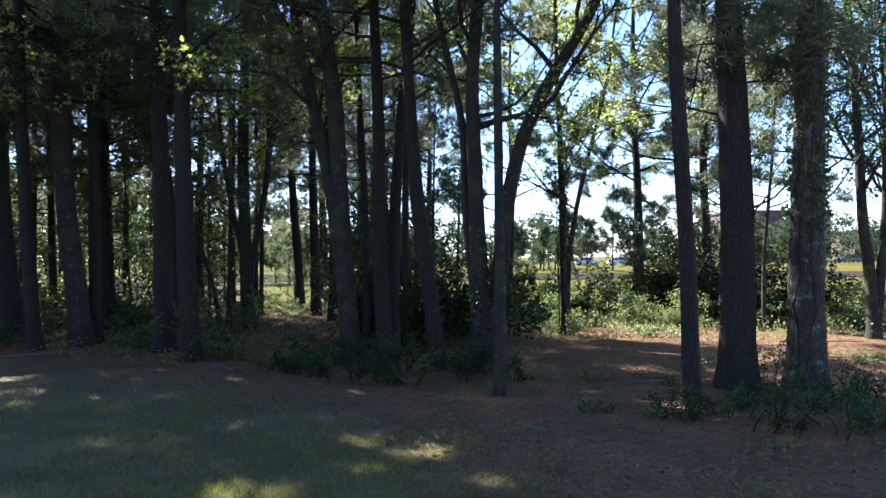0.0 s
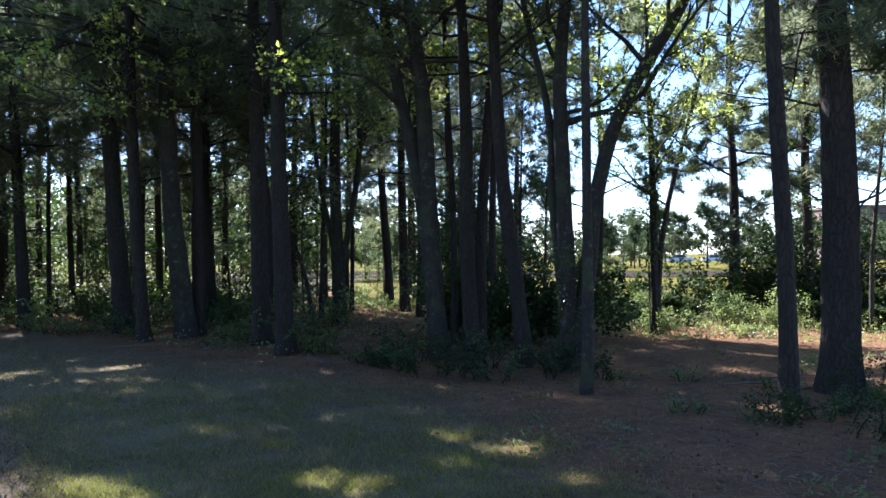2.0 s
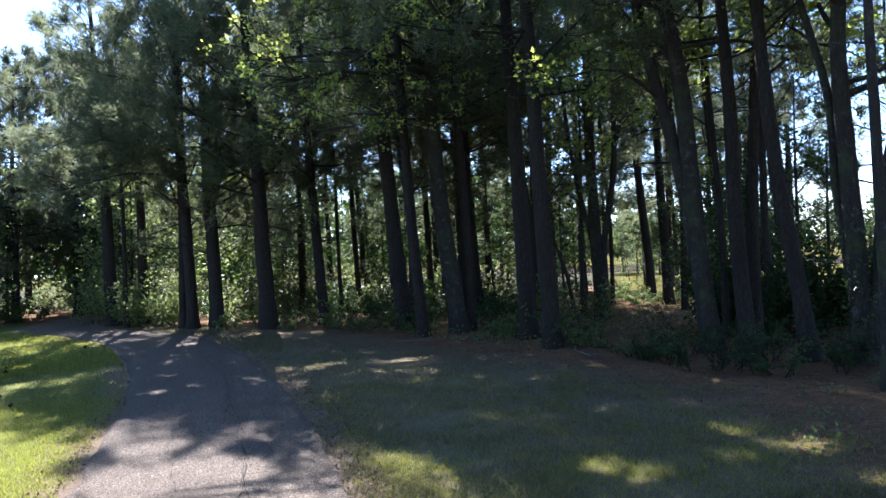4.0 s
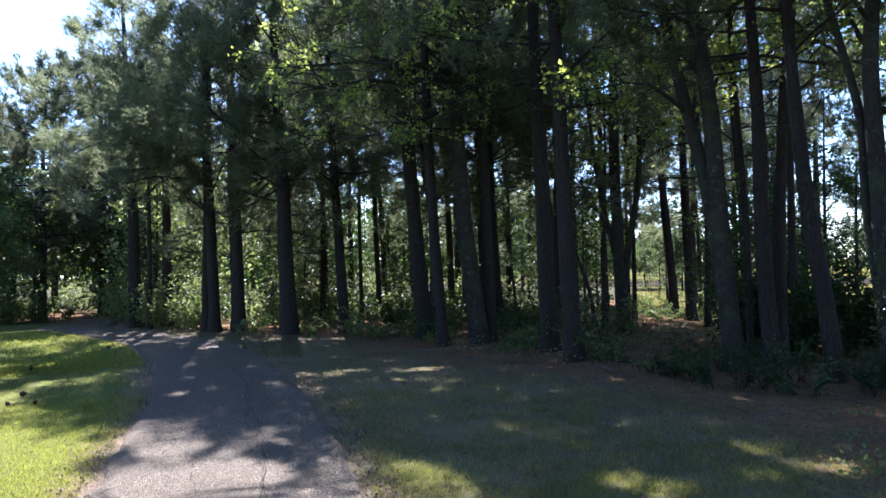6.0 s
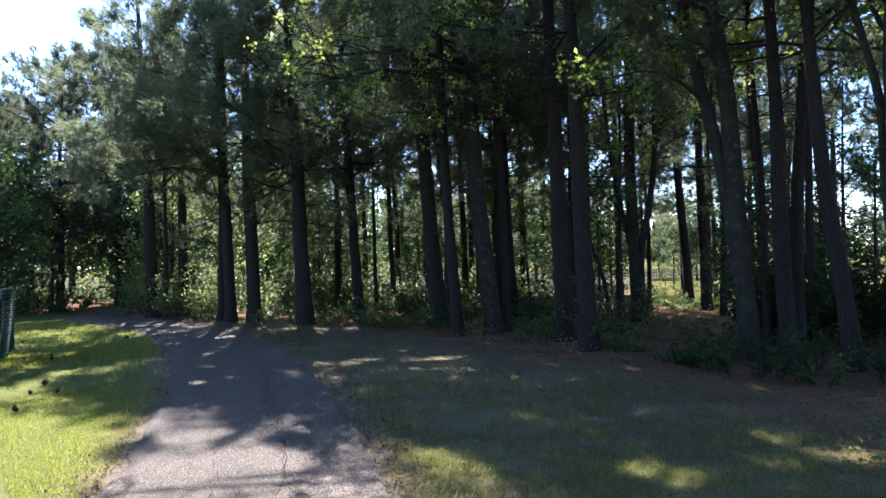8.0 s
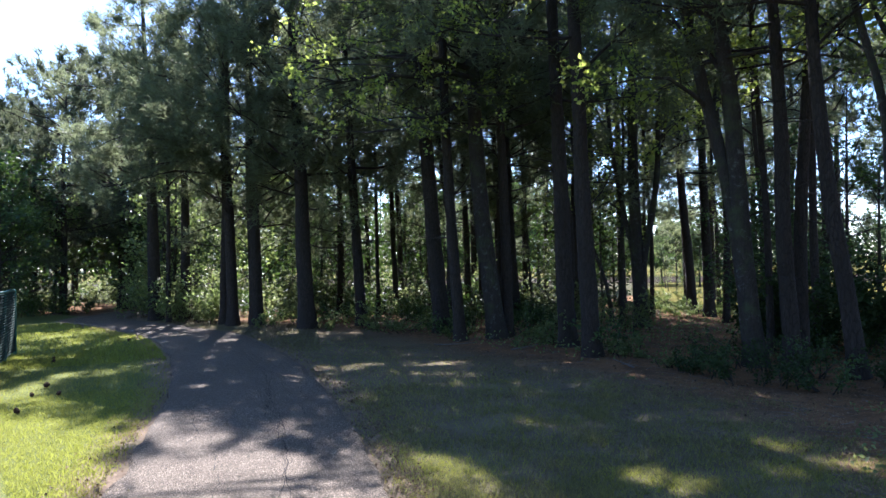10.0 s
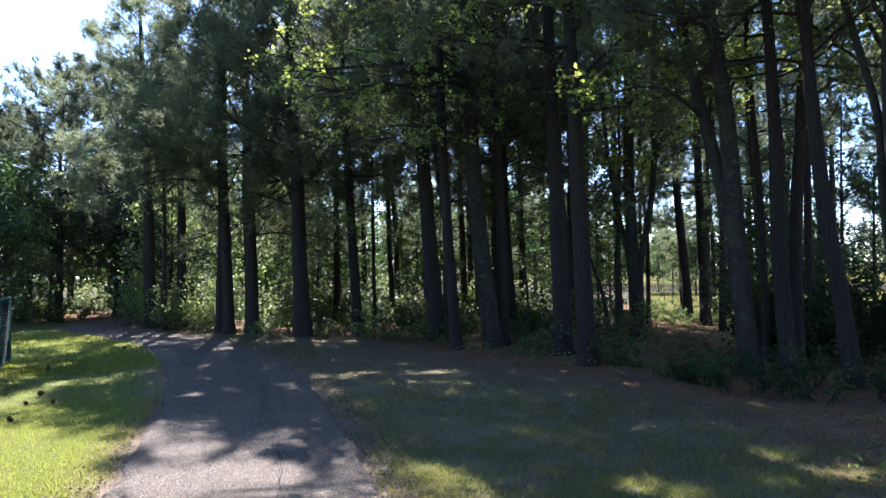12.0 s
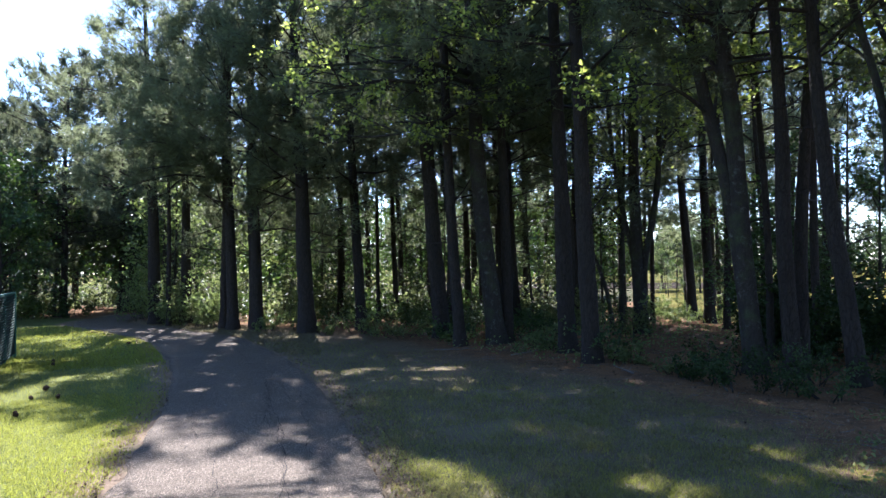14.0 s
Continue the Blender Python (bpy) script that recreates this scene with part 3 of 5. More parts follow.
tree("pine_tree", "thin pine pole deep in the wood", -13.04, 18.6, 11.3, 0.13, [[(-0.05, -0.03, 3.6)]], crown_from=4.5, limbs=14, seed=17, dead=3, spread=1.6)
tree("pine_tree", PINE, -19.9, 15.9, 11.2, 0.42, [[(-0.07, -0.09, 2.8)]], crown_from=3.6, limbs=36, seed=18, dead=3, spread=2.6, fill=1.4)
tree("pine_tree", "thin pine pole deep in the wood", -18.81, 15.48, 9.2, 0.15, [[(0, 0, 4.0)]], crown_from=4.4, limbs=14, seed=19, dead=3, spread=1.6)
tree("pine_tree", PINE, -19.22, 16.51, 9.8, 0.36, [[(0, 0, 4.1)]], crown_from=4.2, limbs=18, seed=20, dead=3, spread=2.2)
tree("pine_tree", PINE, -4.36, 22.45, 11.3, 0.3, [[(-0.06, 0, 1.8), (-0.21, -0.04, 4.3), (-0.32, -0.06, 6.9)]], crown_from=4.2, limbs=18, seed=21, dead=5)
tree("pine_tree", PINE, -3.56, 20.6, 11.3, 0.3, [[(-0.02, 0, 1.7), (-0.04, 0, 4.1), (-0.11, -0.02, 6.5)]], crown_from=4.4, limbs=18, seed=22, dead=5)
tree("pine_tree", PINE, -8.36, 18.0, 11.3, 0.2, [[(-0.02, 0, 1.8)]], crown_from=3.4, limbs=16, seed=23, dead=4)
tree("pine_tree", "pine stem bending at mid height in the thicket", -0.09, 10.82, 11.3, 0.24, [[(-0.11, 0, 1.24), (-0.23, 0, 2.1), (-0.32, 0, 3.3), (-0.4, 0, 4.4)]], crown_from=4.1, limbs=24, seed=24, dead=5, spread=2.6, fill=1.2)
tree("pine_tree", PINE, -0.91, 11.46, 11.3, 0.25, [[(-0.07, 0, 2.1), (-0.06, 0, 3.4), (-0.16, 0, 4.8), (-0.19, 0, 5.6)]], crown_from=4.1, limbs=24, seed=25, dead=5, spread=2.6, fill=1.2)
tree("pine_tree", PINE, -0.84, 12.1, 11.3, 0.22, [[(0.06, 0, 2.1), (0.13, 0, 3.1), (0.19, 0, 4.5), (0.33, 0, 5.9)]], crown_from=4.1, limbs=24, seed=26, dead=5, spread=2.6, fill=1.2)
tree("pine_tree", "thin pine pole deep in the wood", -0.62, 12.85, 11.3, 0.14, [[(-0.05, 0, 1.7), (-0.06, 0, 2.9)]], crown_from=4.4, limbs=12, seed=27, dead=3, spread=1.5)
tree("pine_tree", "thin pine pole deep in the wood", -1.34, 12.9, 11.3, 0.12, [[(-0.03, 0, 2.2), (-0.07, 0, 3.2)]], crown_from=4.4, limbs=12, seed=28, dead=3, spread=1.5)

# ---- hardwoods ----
HARD = "slender hardwood tree with light green spring leaves"
tree("hardwood_tree", "hardwood of three stems, one leaning over the clearing", 0.55, 10.5, 11.0, 0.27,
     [[(-0.05, 0, 2.0), (-0.06, 0, 3.3), (-0.05, 0, 4.5), (0.04, 0, 5.3)],
      [(0.26, 0, 1.25), (0.28, 0, 2.0), (0.42, 0, 2.9), (0.6, 0, 3.5), (0.88, -0.04, 4.06), (1.2, -0.06, 4.5), (1.6, -0.09, 5.1)],
      [(-0.16, 0.1, 1.65), (-0.26, 0.1, 2.5), (-0.2, 0.1, 3.4), (-0.4, 0.1, 4.3), (-0.7, 0.1, 5.6)]],
     kind="hard", crown_from=3.4, limbs=38, spread=2.4, seed=31, fill=0.8, size=0.065, dias=[0.27, 0.24, 0.15], boughs=[(3.5, 8, 2.0, 22, -0.02)])
tree("hardwood_tree", "slim straight hardwood sapling at the thicket's edge", 0.64, 8.56, 9.0, 0.14, [[(0.01, 0, 0.66), (0, 0, 2.3), (0.03, 0, 3.3), (0.07, 0, 4.6)]], kind="hard", crown_from=4.4, limbs=10, spread=1.2, seed=32, fill=0.4, size=0.07, flare=0.2)
tree("hardwood_tree", "hardwood of two crossing leaning stems", -1.42, 11.5, 13.0, 0.3,
     [[(-0.18, 0, 2.1), (-0.29, 0, 3.9), (-0.38, -0.05, 4.8), (-0.48, -0.06, 5.6)],
      [(-0.1, 0, 1.0), (-0.3, -0.03, 2.7), (-0.5, -0.05, 3.7), (-0.68, -0.08, 4.6), (-0.86, -0.1, 5.6)]],
     kind="hard", crown_from=3.4, limbs=32, spread=3.0, seed=33, fill=1.2, dias=[0.31, 0.25])
tree("hardwood_tree", "ivy-grown hardwood with a fan of fine branches", 2.53, 15.25, 9.0, 0.2,
     [[(-0.03, 0, 2.2), (-0.09, 0, 4.0)], [(0.06, 0, 1.5), (0.2, 0, 2.6), (0.5, 0, 3.9), (0.9, 0, 5.2)]],
     kind="hard", crown_from=2.6, limbs=30, spread=2.0, seed=34, fill=0.85, size=0.062, dias=[0.18, 0.13])
tree("hardwood_tree", HARD, 6.83, 15.7, 7.0, 0.1, [[(0.02, 0, 1.6), (0.13, -0.06, 3.1), (0.2, -0.09, 4.0)]], kind="hard", crown_from=2.2, limbs=16, spread=1.7, seed=35, fill=0.6, size=0.06, leaf=LEAF_DARK)
tree("hardwood_tree", "curved hardwood trunk at the field's edge", 8.15, 13.95, 9.5, 0.25,
     [[(-0.01, 0, 1.07), (-0.12, 0.07, 1.9), (-0.19, 0.1, 2.9), (-0.26, 0.15, 4.3)], [(0.15, 0, 1.2), (0.3, 0, 2.4), (0.3, 0, 4.0)]],
     kind="hard", crown_from=2.6, limbs=40, spread=3.2, seed=36, fill=0.8, size=0.062, dias=[0.23, 0.2], leaf=LEAF_DARK)
tree("hardwood_tree", "leafy hardwood among weeds by the field", 10.3, 16.6, 9.0, 0.2, [[(-0.1, 0, 2.0), (-0.3, -0.1, 4.0)]], kind="hard", crown_from=2.4, limbs=28, spread=3.0, seed=45, fill=1.4, size=0.08, leaf=LEAF_DARK)
tree("hardwood_tree", "hardwood forking low into upright stems", -4.6, 17.45, 13.0, 0.32,
     [[(-0.06, 0, 1.5), (-0.13, -0.03, 3.7), (-0.06, 0, 5.8)], [(0.02, 0, 1.6), (0.23, 0, 2.6), (0.42, 0, 3.7), (0.5, 0, 5.2)], [(-0.1, 0, 1.5), (-0.35, 0, 2.7), (-0.64, 0, 4.2)]],
     kind="hard", crown_from=3.2, limbs=24, spread=2.4, seed=37, fill=1.0, dias=[0.32, 0.18, 0.14])
tree("hardwood_tree", "hardwood whose long leafy boughs hang towards the path", -6.72, 13.75, 14.0, 0.4, [[(-0.2, -0.09, 2.1)]], kind="hard", crown_from=6.0, limbs=8, spread=2.4, seed=38, fill=0.17, size=0.075, clump=0.7, bunch=9, carved=True,
     boughs=[(6.6, -103, 5.0, 2, -0.05), (5.6, -89, 4.4, 4, -0.07), (7.2, -111, 5.4, 0, -0.04), (6.0, -77, 4.0, 6, -0.06), (7.6, -95, 5.6, -2, -0.04), (5.2, -101, 3.8, 2, -0.06),
             (7.0, -83, 4.8, 0, -0.06), (6.3, -69, 3.6, 0, -0.06), (5.4, -61, 3.2, 4, -0.05), (7.9, -87, 5.6, -4, -0.05), (6.8, -93, 3.4, 0, -0.07), (5.8, -107, 4.6, 0, -0.05)])
tree("hardwood_tree", "thin crooked hardwood in the shade", -5.6, 18.4, 6.5, 0.11, [[(-0.1, 0, 1.0), (-0.36, 0, 1.7), (-0.62, 0, 2.4), (-0.85, 0, 3.6)]], kind="hard", crown_from=2.0, limbs=10, spread=1.4, seed=39, fill=0.6)
tree("hardwood_tree", "thin crooked hardwood in the shade", -5.25, 18.0, 7.5, 0.12, [[(0.05, 0, 1.5), (0.1, 0, 3.0)]], kind="hard", crown_from=2.2, limbs=10, spread=1.4, seed=40, fill=0.6)

for k, (x, y, h) in enumerate([(-1.9, 17.2, 11.5), (-0.7, 18.4, 11.0), (-2.9, 19.0, 12.0), (-5.2, 21.0, 12.0), (-6.1, 16.6, 12.0), (-9.9, 17.4, 12.5)]):
    tree("pine_tree", "slim pine half hidden behind nearer trunks", x, y, h, 0.13 + 0.02 * (k % 3), [[(0.06, 0.02, 2.5), (-0.05 * k, 0, 5.0)]], crown_from=3.4, limbs=20, spread=2.1, seed=140 + k, dead=4)

# ---- deeper wood: pines and saplings of three builds each, repeated ----
deep_pines = [tree("pine_tree", "pine deep in the shaded wood", -10.2 - 0.5 * k, 21.5 + 3.3 * k, 12.5 + 0.7 * k, 0.24, [[(0.1 * (k - 1), 0.05, 4.0)]], crown_from=2.4 + 0.5 * k, limbs=30, seed=50 + k, dead=4, spread=2.8, whole=True, fill=0.92, sides=7, group="pines of the deeper wood") for k in range(3)]
deep_hard = [tree("hardwood_tree", "leafy hardwood sapling under the pines", -15.5 - 2.5 * k, 20.0 + 2.0 * k, 6.0 + k, 0.09, [[(0.15 * (k - 1), 0.1, 3.0)]], kind="hard", crown_from=0.5, limbs=19, spread=1.7, seed=60 + k, fill=1.3, size=0.11, whole=True, leaf=(LEAF_DARK, LEAF_HOLLY, LEAF_UNDER)[k], sides=7, group="saplings under the pines") for k in range(3)]
rng = np.random.default_rng(5)


def scatter(kinds, count, area, gap, low=0.85, high=1.15, keep=None, bare=None):
    """Copies of the given trees over a stretch of ground, none too near another."""
    done = []
    x0, x1, y0, y1 = area
    for _ in range(count * 12):
        if len(done) >= count:
            break
        x, y = rng.uniform(x0, x1), rng.uniform(y0, y1)
        if any((x - a) ** 2 + (y - b) ** 2 < gap * gap for a, b in done) or (keep and not keep(x, y)) or off_trail(x, y)[0] < 1.6:
            continue
        done.append((x, y))
        k = kinds[len(done) % len(kinds)]
        m = pose(x, y, -0.03, rz=rng.uniform(0, 360)) @ Matrix.Scale(rng.uniform(low, high), 4)
        if not (bare and bare(x, y)):
            copy_thing(k, m)



def off_ride(x, y):
    """Beside the open ride through which the field shows."""
    return not -2.4 < x + 0.21 * y < 1.2


def sunny_bend(x, y):
    """The strip that must stay low, so that the sun reaches the young trees at the bend."""
    dx, dy = x + 20.0, y - 17.5
    return abs(0.75 * dx + 0.66 * dy) < 2.2 and 1.0 < 0.75 * dy - 0.66 * dx < 11.0


def open_west(x, y):
    """The stretch that the round-topped pines take."""
    return -x > 1.18 * y or sunny_bend(x, y)


scatter(deep_pines, 10, (-34, -8, 20, 36), 3.0, 0.85, 1.0, keep=lambda x, y: y < 38 + 0.2 * x, bare=sunny_bend)
scatter(deep_hard, 15, (-24, -4.5, 18, 28), 2.2, 0.5, 0.9, keep=off_ride)
scatter(deep_pines, 14, (-34, -21.5, 18, 26), 2.0, 0.62, 0.75, bare=open_west)
scatter(deep_pines, 12, (-46, -27, 19, 32), 2.2, 0.85, 1.0, bare=open_west)
scatter(deep_hard, 9, (-36, -19.5, 16.2, 21), 2.2, 0.7, 1.0)
scatter(deep_pines, 4, (-7, 0, 25, 34), 2.6, 0.8, 1.0, keep=off_ride)
scatter(deep_hard, 8, (-9, 0, 24, 40), 2.2, 0.3, 0.5, keep=off_ride)

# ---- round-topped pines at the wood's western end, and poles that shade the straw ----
round_pine = tree("pine_tree", "broad round-topped pine at the wood's bend", -27.0, 17.4, 9.6, 0.3, [[(0.1, 0.05, 4.0)]], crown_from=2.0, limbs=46, seed=57, dead=2, spread=3.3, whole=True, fill=1.5, sides=7, size=0.1, leaf=NEEDLE_LIT, group="round-topped pines", tuft=17, stout=0.85)
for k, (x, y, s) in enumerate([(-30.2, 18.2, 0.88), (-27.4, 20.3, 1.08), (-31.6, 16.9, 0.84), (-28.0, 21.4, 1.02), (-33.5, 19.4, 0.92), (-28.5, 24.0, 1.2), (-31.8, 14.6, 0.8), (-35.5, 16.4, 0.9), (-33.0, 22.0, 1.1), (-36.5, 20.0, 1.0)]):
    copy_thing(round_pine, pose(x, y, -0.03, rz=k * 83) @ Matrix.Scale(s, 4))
for k, (x, y) in enumerate([(-9.4, 20.9), (-11.2, 22.2), (-7.0, 20.2), (-12.5, 22.4), (-6.6, 23.0)]):
    copy_thing(deep_pines[k % 3], pose(x, y, -0.03, rz=k * 97 + 20) @ Matrix.Scale(0.92 + 0.03 * k, 4))
for k, (x, y, h) in enumerate([(-22.0, 17.9, 6.6), (-20.6, 17.2, 5.4), (-27.4, 17.3, 5.6), (-17.2, 17.4, 5.0)]):
    tree("hardwood_tree", "light green hardwood at the footpath's bend", x, y, h, 0.13, [[(0.1, 0, 2.0)]], kind="hard", crown_from=1.0, limbs=24, spread=1.9, seed=280 + k, fill=1.1, size=0.13, whole=True, sides=8, leaf=LEAF_WEED, group="hardwoods at the bend")
for k, (x, y) in enumerate([(-2.6, 20.2), (-6.2, 19.6), (-3.4, 23.6), (-7.4, 21.6), (-1.8, 22.6), (-9.0, 23.6)]):
    copy_thing(deep_hard[k % 3], pose(x, y, -0.03, rz=k * 67) @ Matrix.Scale(0.72 + 0.05 * (k % 4), 4))
for k, (x, y) in enumerate([(-18.0, 16.3), (-19.6, 16.0), (-21.4, 16.6), (-20.0, 17.9), (-22.2, 17.4), (-17.2, 16.2)]):
    shrub("undergrowth", "light green leafy sapling bush beside the bend", x, y, 0.6, 1.6 + 0.3 * (k % 3), 22, LEAF_WEED, 0.09, 300 + k, "bushes beside the bend")

# ---- tall pines with high crowns behind the first rows, and dark hollies closing the bend ----
high_pines = [tree("pine_tree", "tall dense pine standing in shade behind nearer trunks", -6.9 - 3.4 * k, 19.3 + 2.4 * k, 13.0, 0.24, [[(0.12 * (1 - 2 * k), 0.05, 5.0)]], crown_from=4.3 + 0.4 * k, limbs=38, seed=320 + k, dead=6, spread=2.7, whole=True, fill=1.15, sides=8, group="high-crowned pines") for k in range(2)]
for k, (x, y, s) in enumerate([(-9.0, 18.9, 1.0), (-11.6, 19.4, 1.05), (-8.0, 24.2, 1.15), (-14.6, 22.4, 0.95), (-17.4, 22.6, 0.95), (-12.4, 24.0, 1.05), (-17.8, 20.6, 1.0), (-2.2, 31.0, 1.0), (-4.6, 32.5, 1.05), (-0.6, 33.5, 1.0), (-3.3, 29.0, 0.95), (-5.4, 27.0, 0.7), (-4.0, 25.2, 0.7), (-6.6, 26.0, 0.75)]):
    copy_thing(high_pines[k % 2], pose(x, y, -0.03, rz=k * 131 + 40) @ Matrix.Scale(s, 4))
bend_holly = tree("holly_tree", "dense dark evergreen under the pines", -25.2, 13.9, 5.4, 0.14, [[(0.08, 0, 1.8)]], kind="hard", crown_from=0.5, limbs=34, spread=2.0, seed=330, fill=1.5, size=0.13, leaf=LEAF_DARK, sides=8, whole=True, group="evergreens in the wood")
for k, (x, y, s) in enumerate([(-25.6, 12.2, 0.9), (-27.2, 15.4, 1.1), (-28.2, 13.4, 1.15), (-29.4, 16.4, 1.2), (-26.4, 21.8, 1.1), (-9.6, 26.4, 0.8), (-12.8, 27.6, 0.9), (-15.6, 25.6, 0.85), (-18.4, 23.6, 0.8), (-11.2, 30.6, 0.9), (-14.6, 31.4, 1.0), (-8.6, 29.0, 0.8), (-17.6, 28.0, 1.0), (-20.6, 27.6, 1.0)]):
    copy_thing(bend_holly, pose(x, y, -0.03, rz=k * 77) @ Matrix.Scale(s, 4))

for k, (x, y, s) in enumerate([(-7.2, 34.0, 0.42), (-8.4, 38.0, 0.5), (-6.2, 31.5, 0.36), (-9.4, 42.0, 0.55), (-5.4, 27.5, 0.28)]):
    copy_thing(deep_hard[(k + 2) % 3], pose(x, y, -0.03, rz=k * 59) @ Matrix.Scale(s, 4))

wood_edge = [tree("hardwood_tree", "dense leafy filler tree round wood and clearing", -24.0 - 6 * k, 42.0 + 2 * k, 7.0 + k, 0.2, [[(0, 0, 2)]], kind="hard", crown_from=0.2, limbs=20, spread=2.4, seed=180 + k, size=0.38, whole=True, fill=0.7, sides=6, leaf=LEAF_DARK, group="trees at the wood's far side") for k in range(2)]
scatter(wood_edge, 28, (-60, -12, 38, 54), 2.6, 0.8, 1.2, keep=lambda x, y: y > 34 - 0.1 * x and x < -0.36 * y)
scatter(wood_edge, 8, (-66, -46, 16, 38), 2.8, 0.8, 1.2)
scatter(wood_edge, 9, (-46, -27, 21, 36), 2.3, 0.95, 1.25)

# ---- far side of the field ----
far_pines = [tree("pine_tree", "young round-crowned pine beyond the field", 7.0 + 6 * k, 76.0 + k, 5.2 + k, 0.2, [[(0, 0, 2)]], crown_from=1.2, limbs=13, spread=2.0, seed=70 + k, size=0.28, whole=True, fill=0.62, leaf=FAR_LEAF, sides=6, group="trees beyond the field") for k in range(2)]
far_hard = [tree("hardwood_tree", "leafy tree beyond the field", -6.0 - 9 * k, 80.0, 6.5 + k, 0.25, [[(0, 0, 2)]], kind="hard", crown_from=0.6, limbs=13, spread=2.6, seed=75 + k, size=0.5, whole=True, fill=0.6, sides=6, leaf=FAR_LEAF, group="trees beyond the field") for k in range(2)]
scatter(far_pines + far_hard[:1], 26, (-45, 36, 76, 96), 3.2, 0.75, 1.1)
for k, (x, y, s) in enumerate([(-9.6, 46.0, 0.7), (-11.4, 50.0, 0.8), (-7.9, 44.0, 0.6), (-12.6, 47.5, 0.7)]):
    copy_thing(far_pines[k % 2], pose(x, y, -0.03, rz=k * 83) @ Matrix.Scale(s, 4))
scatter(far_hard + far_pines, 36, (-60, 125, 150, 172), 3.6, 0.8, 1.3)
scatter(far_hard, 14, (42, 95, 122, 140), 4.5, 0.7, 1.0)
scatter(far_hard, 22, (-40, 34, 97, 108), 2.8, 0.75, 1.0)
scatter(far_hard, 12, (60, 130, 150, 172), 4.5, 1.0, 1.4)
scatter(far_hard + far_pines, 16, (-60, -8, 56, 80), 4.5, 0.45, 0.65)

# ---- evergreens behind the thicket ----
for k, (x, y, h, w) in enumerate([(-0.25, 13.9, 4.6, 1.0), (-1.15, 14.3, 4.0, 0.9), (0.25, 14.6, 3.4, 0.7), (-2.1, 15.8, 3.2, 0.8), (-1.3, 13.9, 2.6, 0.8), (-0.6, 15.6, 3.4, 1.0)]):
    tree("holly_tree", "dense dark evergreen behind the thicket's trunks", x, y, h, 0.09, [[(0.05, 0, 1.5)]], kind="hard", crown_from=0.5, limbs=26, spread=w, seed=160 + k, fill=1.5, size=0.08, leaf=LEAF_DARK, sides=8, whole=True, carved=True, group="evergreens of the thicket")

for k, (x, y, r, h) in enumerate([(0.0, 13.2, 0.7, 1.5), (-0.8, 13.4, 0.7, 1.5), (-1.3, 14.8, 0.7, 1.3), (0.2, 15.2, 0.8, 1.5)]):
    shrub("evergreen_bush", "dense dark evergreen bush behind the thicket", x, y, r, h, 60, LEAF_HOLLY, 0.095, 240 + k, "bushes behind the thicket")

# ---- unseen trees added behind the viewpoint, closing the clearing to cut sky light ----
scatter(wood_edge, 16, (-22, 24, -20, -9), 3.0, 1.5, 1.9)

# ---- shrubs and undergrowth ----
for k, (x, y, r, h) in enumerate([(-1.9, 10.3, 0.4, 0.5), (-1.35, 9.7, 0.45, 0.42), (-0.85, 9.9, 0.5, 0.62), (-0.3, 9.5, 0.4, 0.5), (0.15, 9.8, 0.45, 0.6), (-1.6, 10.9, 0.5, 0.75), (-0.6, 10.6, 0.5, 0.8), (0.35, 10.3, 0.4, 0.6), (0.95, 9.6, 0.3, 0.4), (-2.2, 11.2, 0.4, 0.5), (-2.3, 10.4, 0.3, 0.3)]):
    shrub("evergreen_shrub", "dark green leafy shrub round the thicket's trunks", x, y, r, h * 0.95, 16, LEAF_HOLLY if k % 3 else LEAF_DARK, 0.043, k, "shrubs of the thicket", 1.5)
for k, (x, y, r, h) in enumerate([(2.75, 7.3, 0.4, 0.5), (3.2, 7.9, 0.45, 0.65), (3.9, 7.7, 0.5, 0.6), (4.4, 7.9, 0.5, 0.55), (5.2, 8.0, 0.6, 0.75), (5.0, 7.0, 0.5, 0.55), (4.1, 6.9, 0.4, 0.4), (2.9, 6.7, 0.45, 0.5), (3.5, 6.5, 0.5, 0.55), (4.6, 6.3, 0.6, 0.7), (5.4, 7.4, 0.6, 0.8), (2.4, 7.2, 0.35, 0.4)]):
    shrub("low_shrub", "low dark brush at the foot of pine trunks", x, y, r, h * 0.85, 28, LEAF_HOLLY if k % 2 else LEAF_DARK, 0.03, 20 + k, "brush round the pines")
for k, (x, y, r, h) in enumerate([(4.6, 18.6, 1.0, 1.5), (5.6, 18.9, 1.2, 2.2), (6.6, 19.0, 1.2, 2.4), (7.7, 18.5, 1.1, 2.1), (8.6, 17.4, 0.9, 1.6), (2.0, 18.2, 0.9, 1.2), (3.2, 17.9, 0.8, 1.0), (6.4, 16.9, 0.8, 1.1), (7.6, 16.4, 0.8, 1.0)]):
    shrub("evergreen_bush", "dense dark evergreen bush before the field", x, y, r, h, 58, LEAF_HOLLY, 0.095, 40 + k, "bushes before the field")
for k in range(26):
    x, y = rng.uniform(0.8, 11.5), rng.uniform(14.8, 19.5)
    shrub("bramble", "sunlit bramble and weeds at the field's edge", x, y, rng.uniform(0.4, 0.8), rng.uniform(0.3, 0.75), 17, LEAF_WEED, 0.046, 60 + k, "brambles by the field", 1.6)
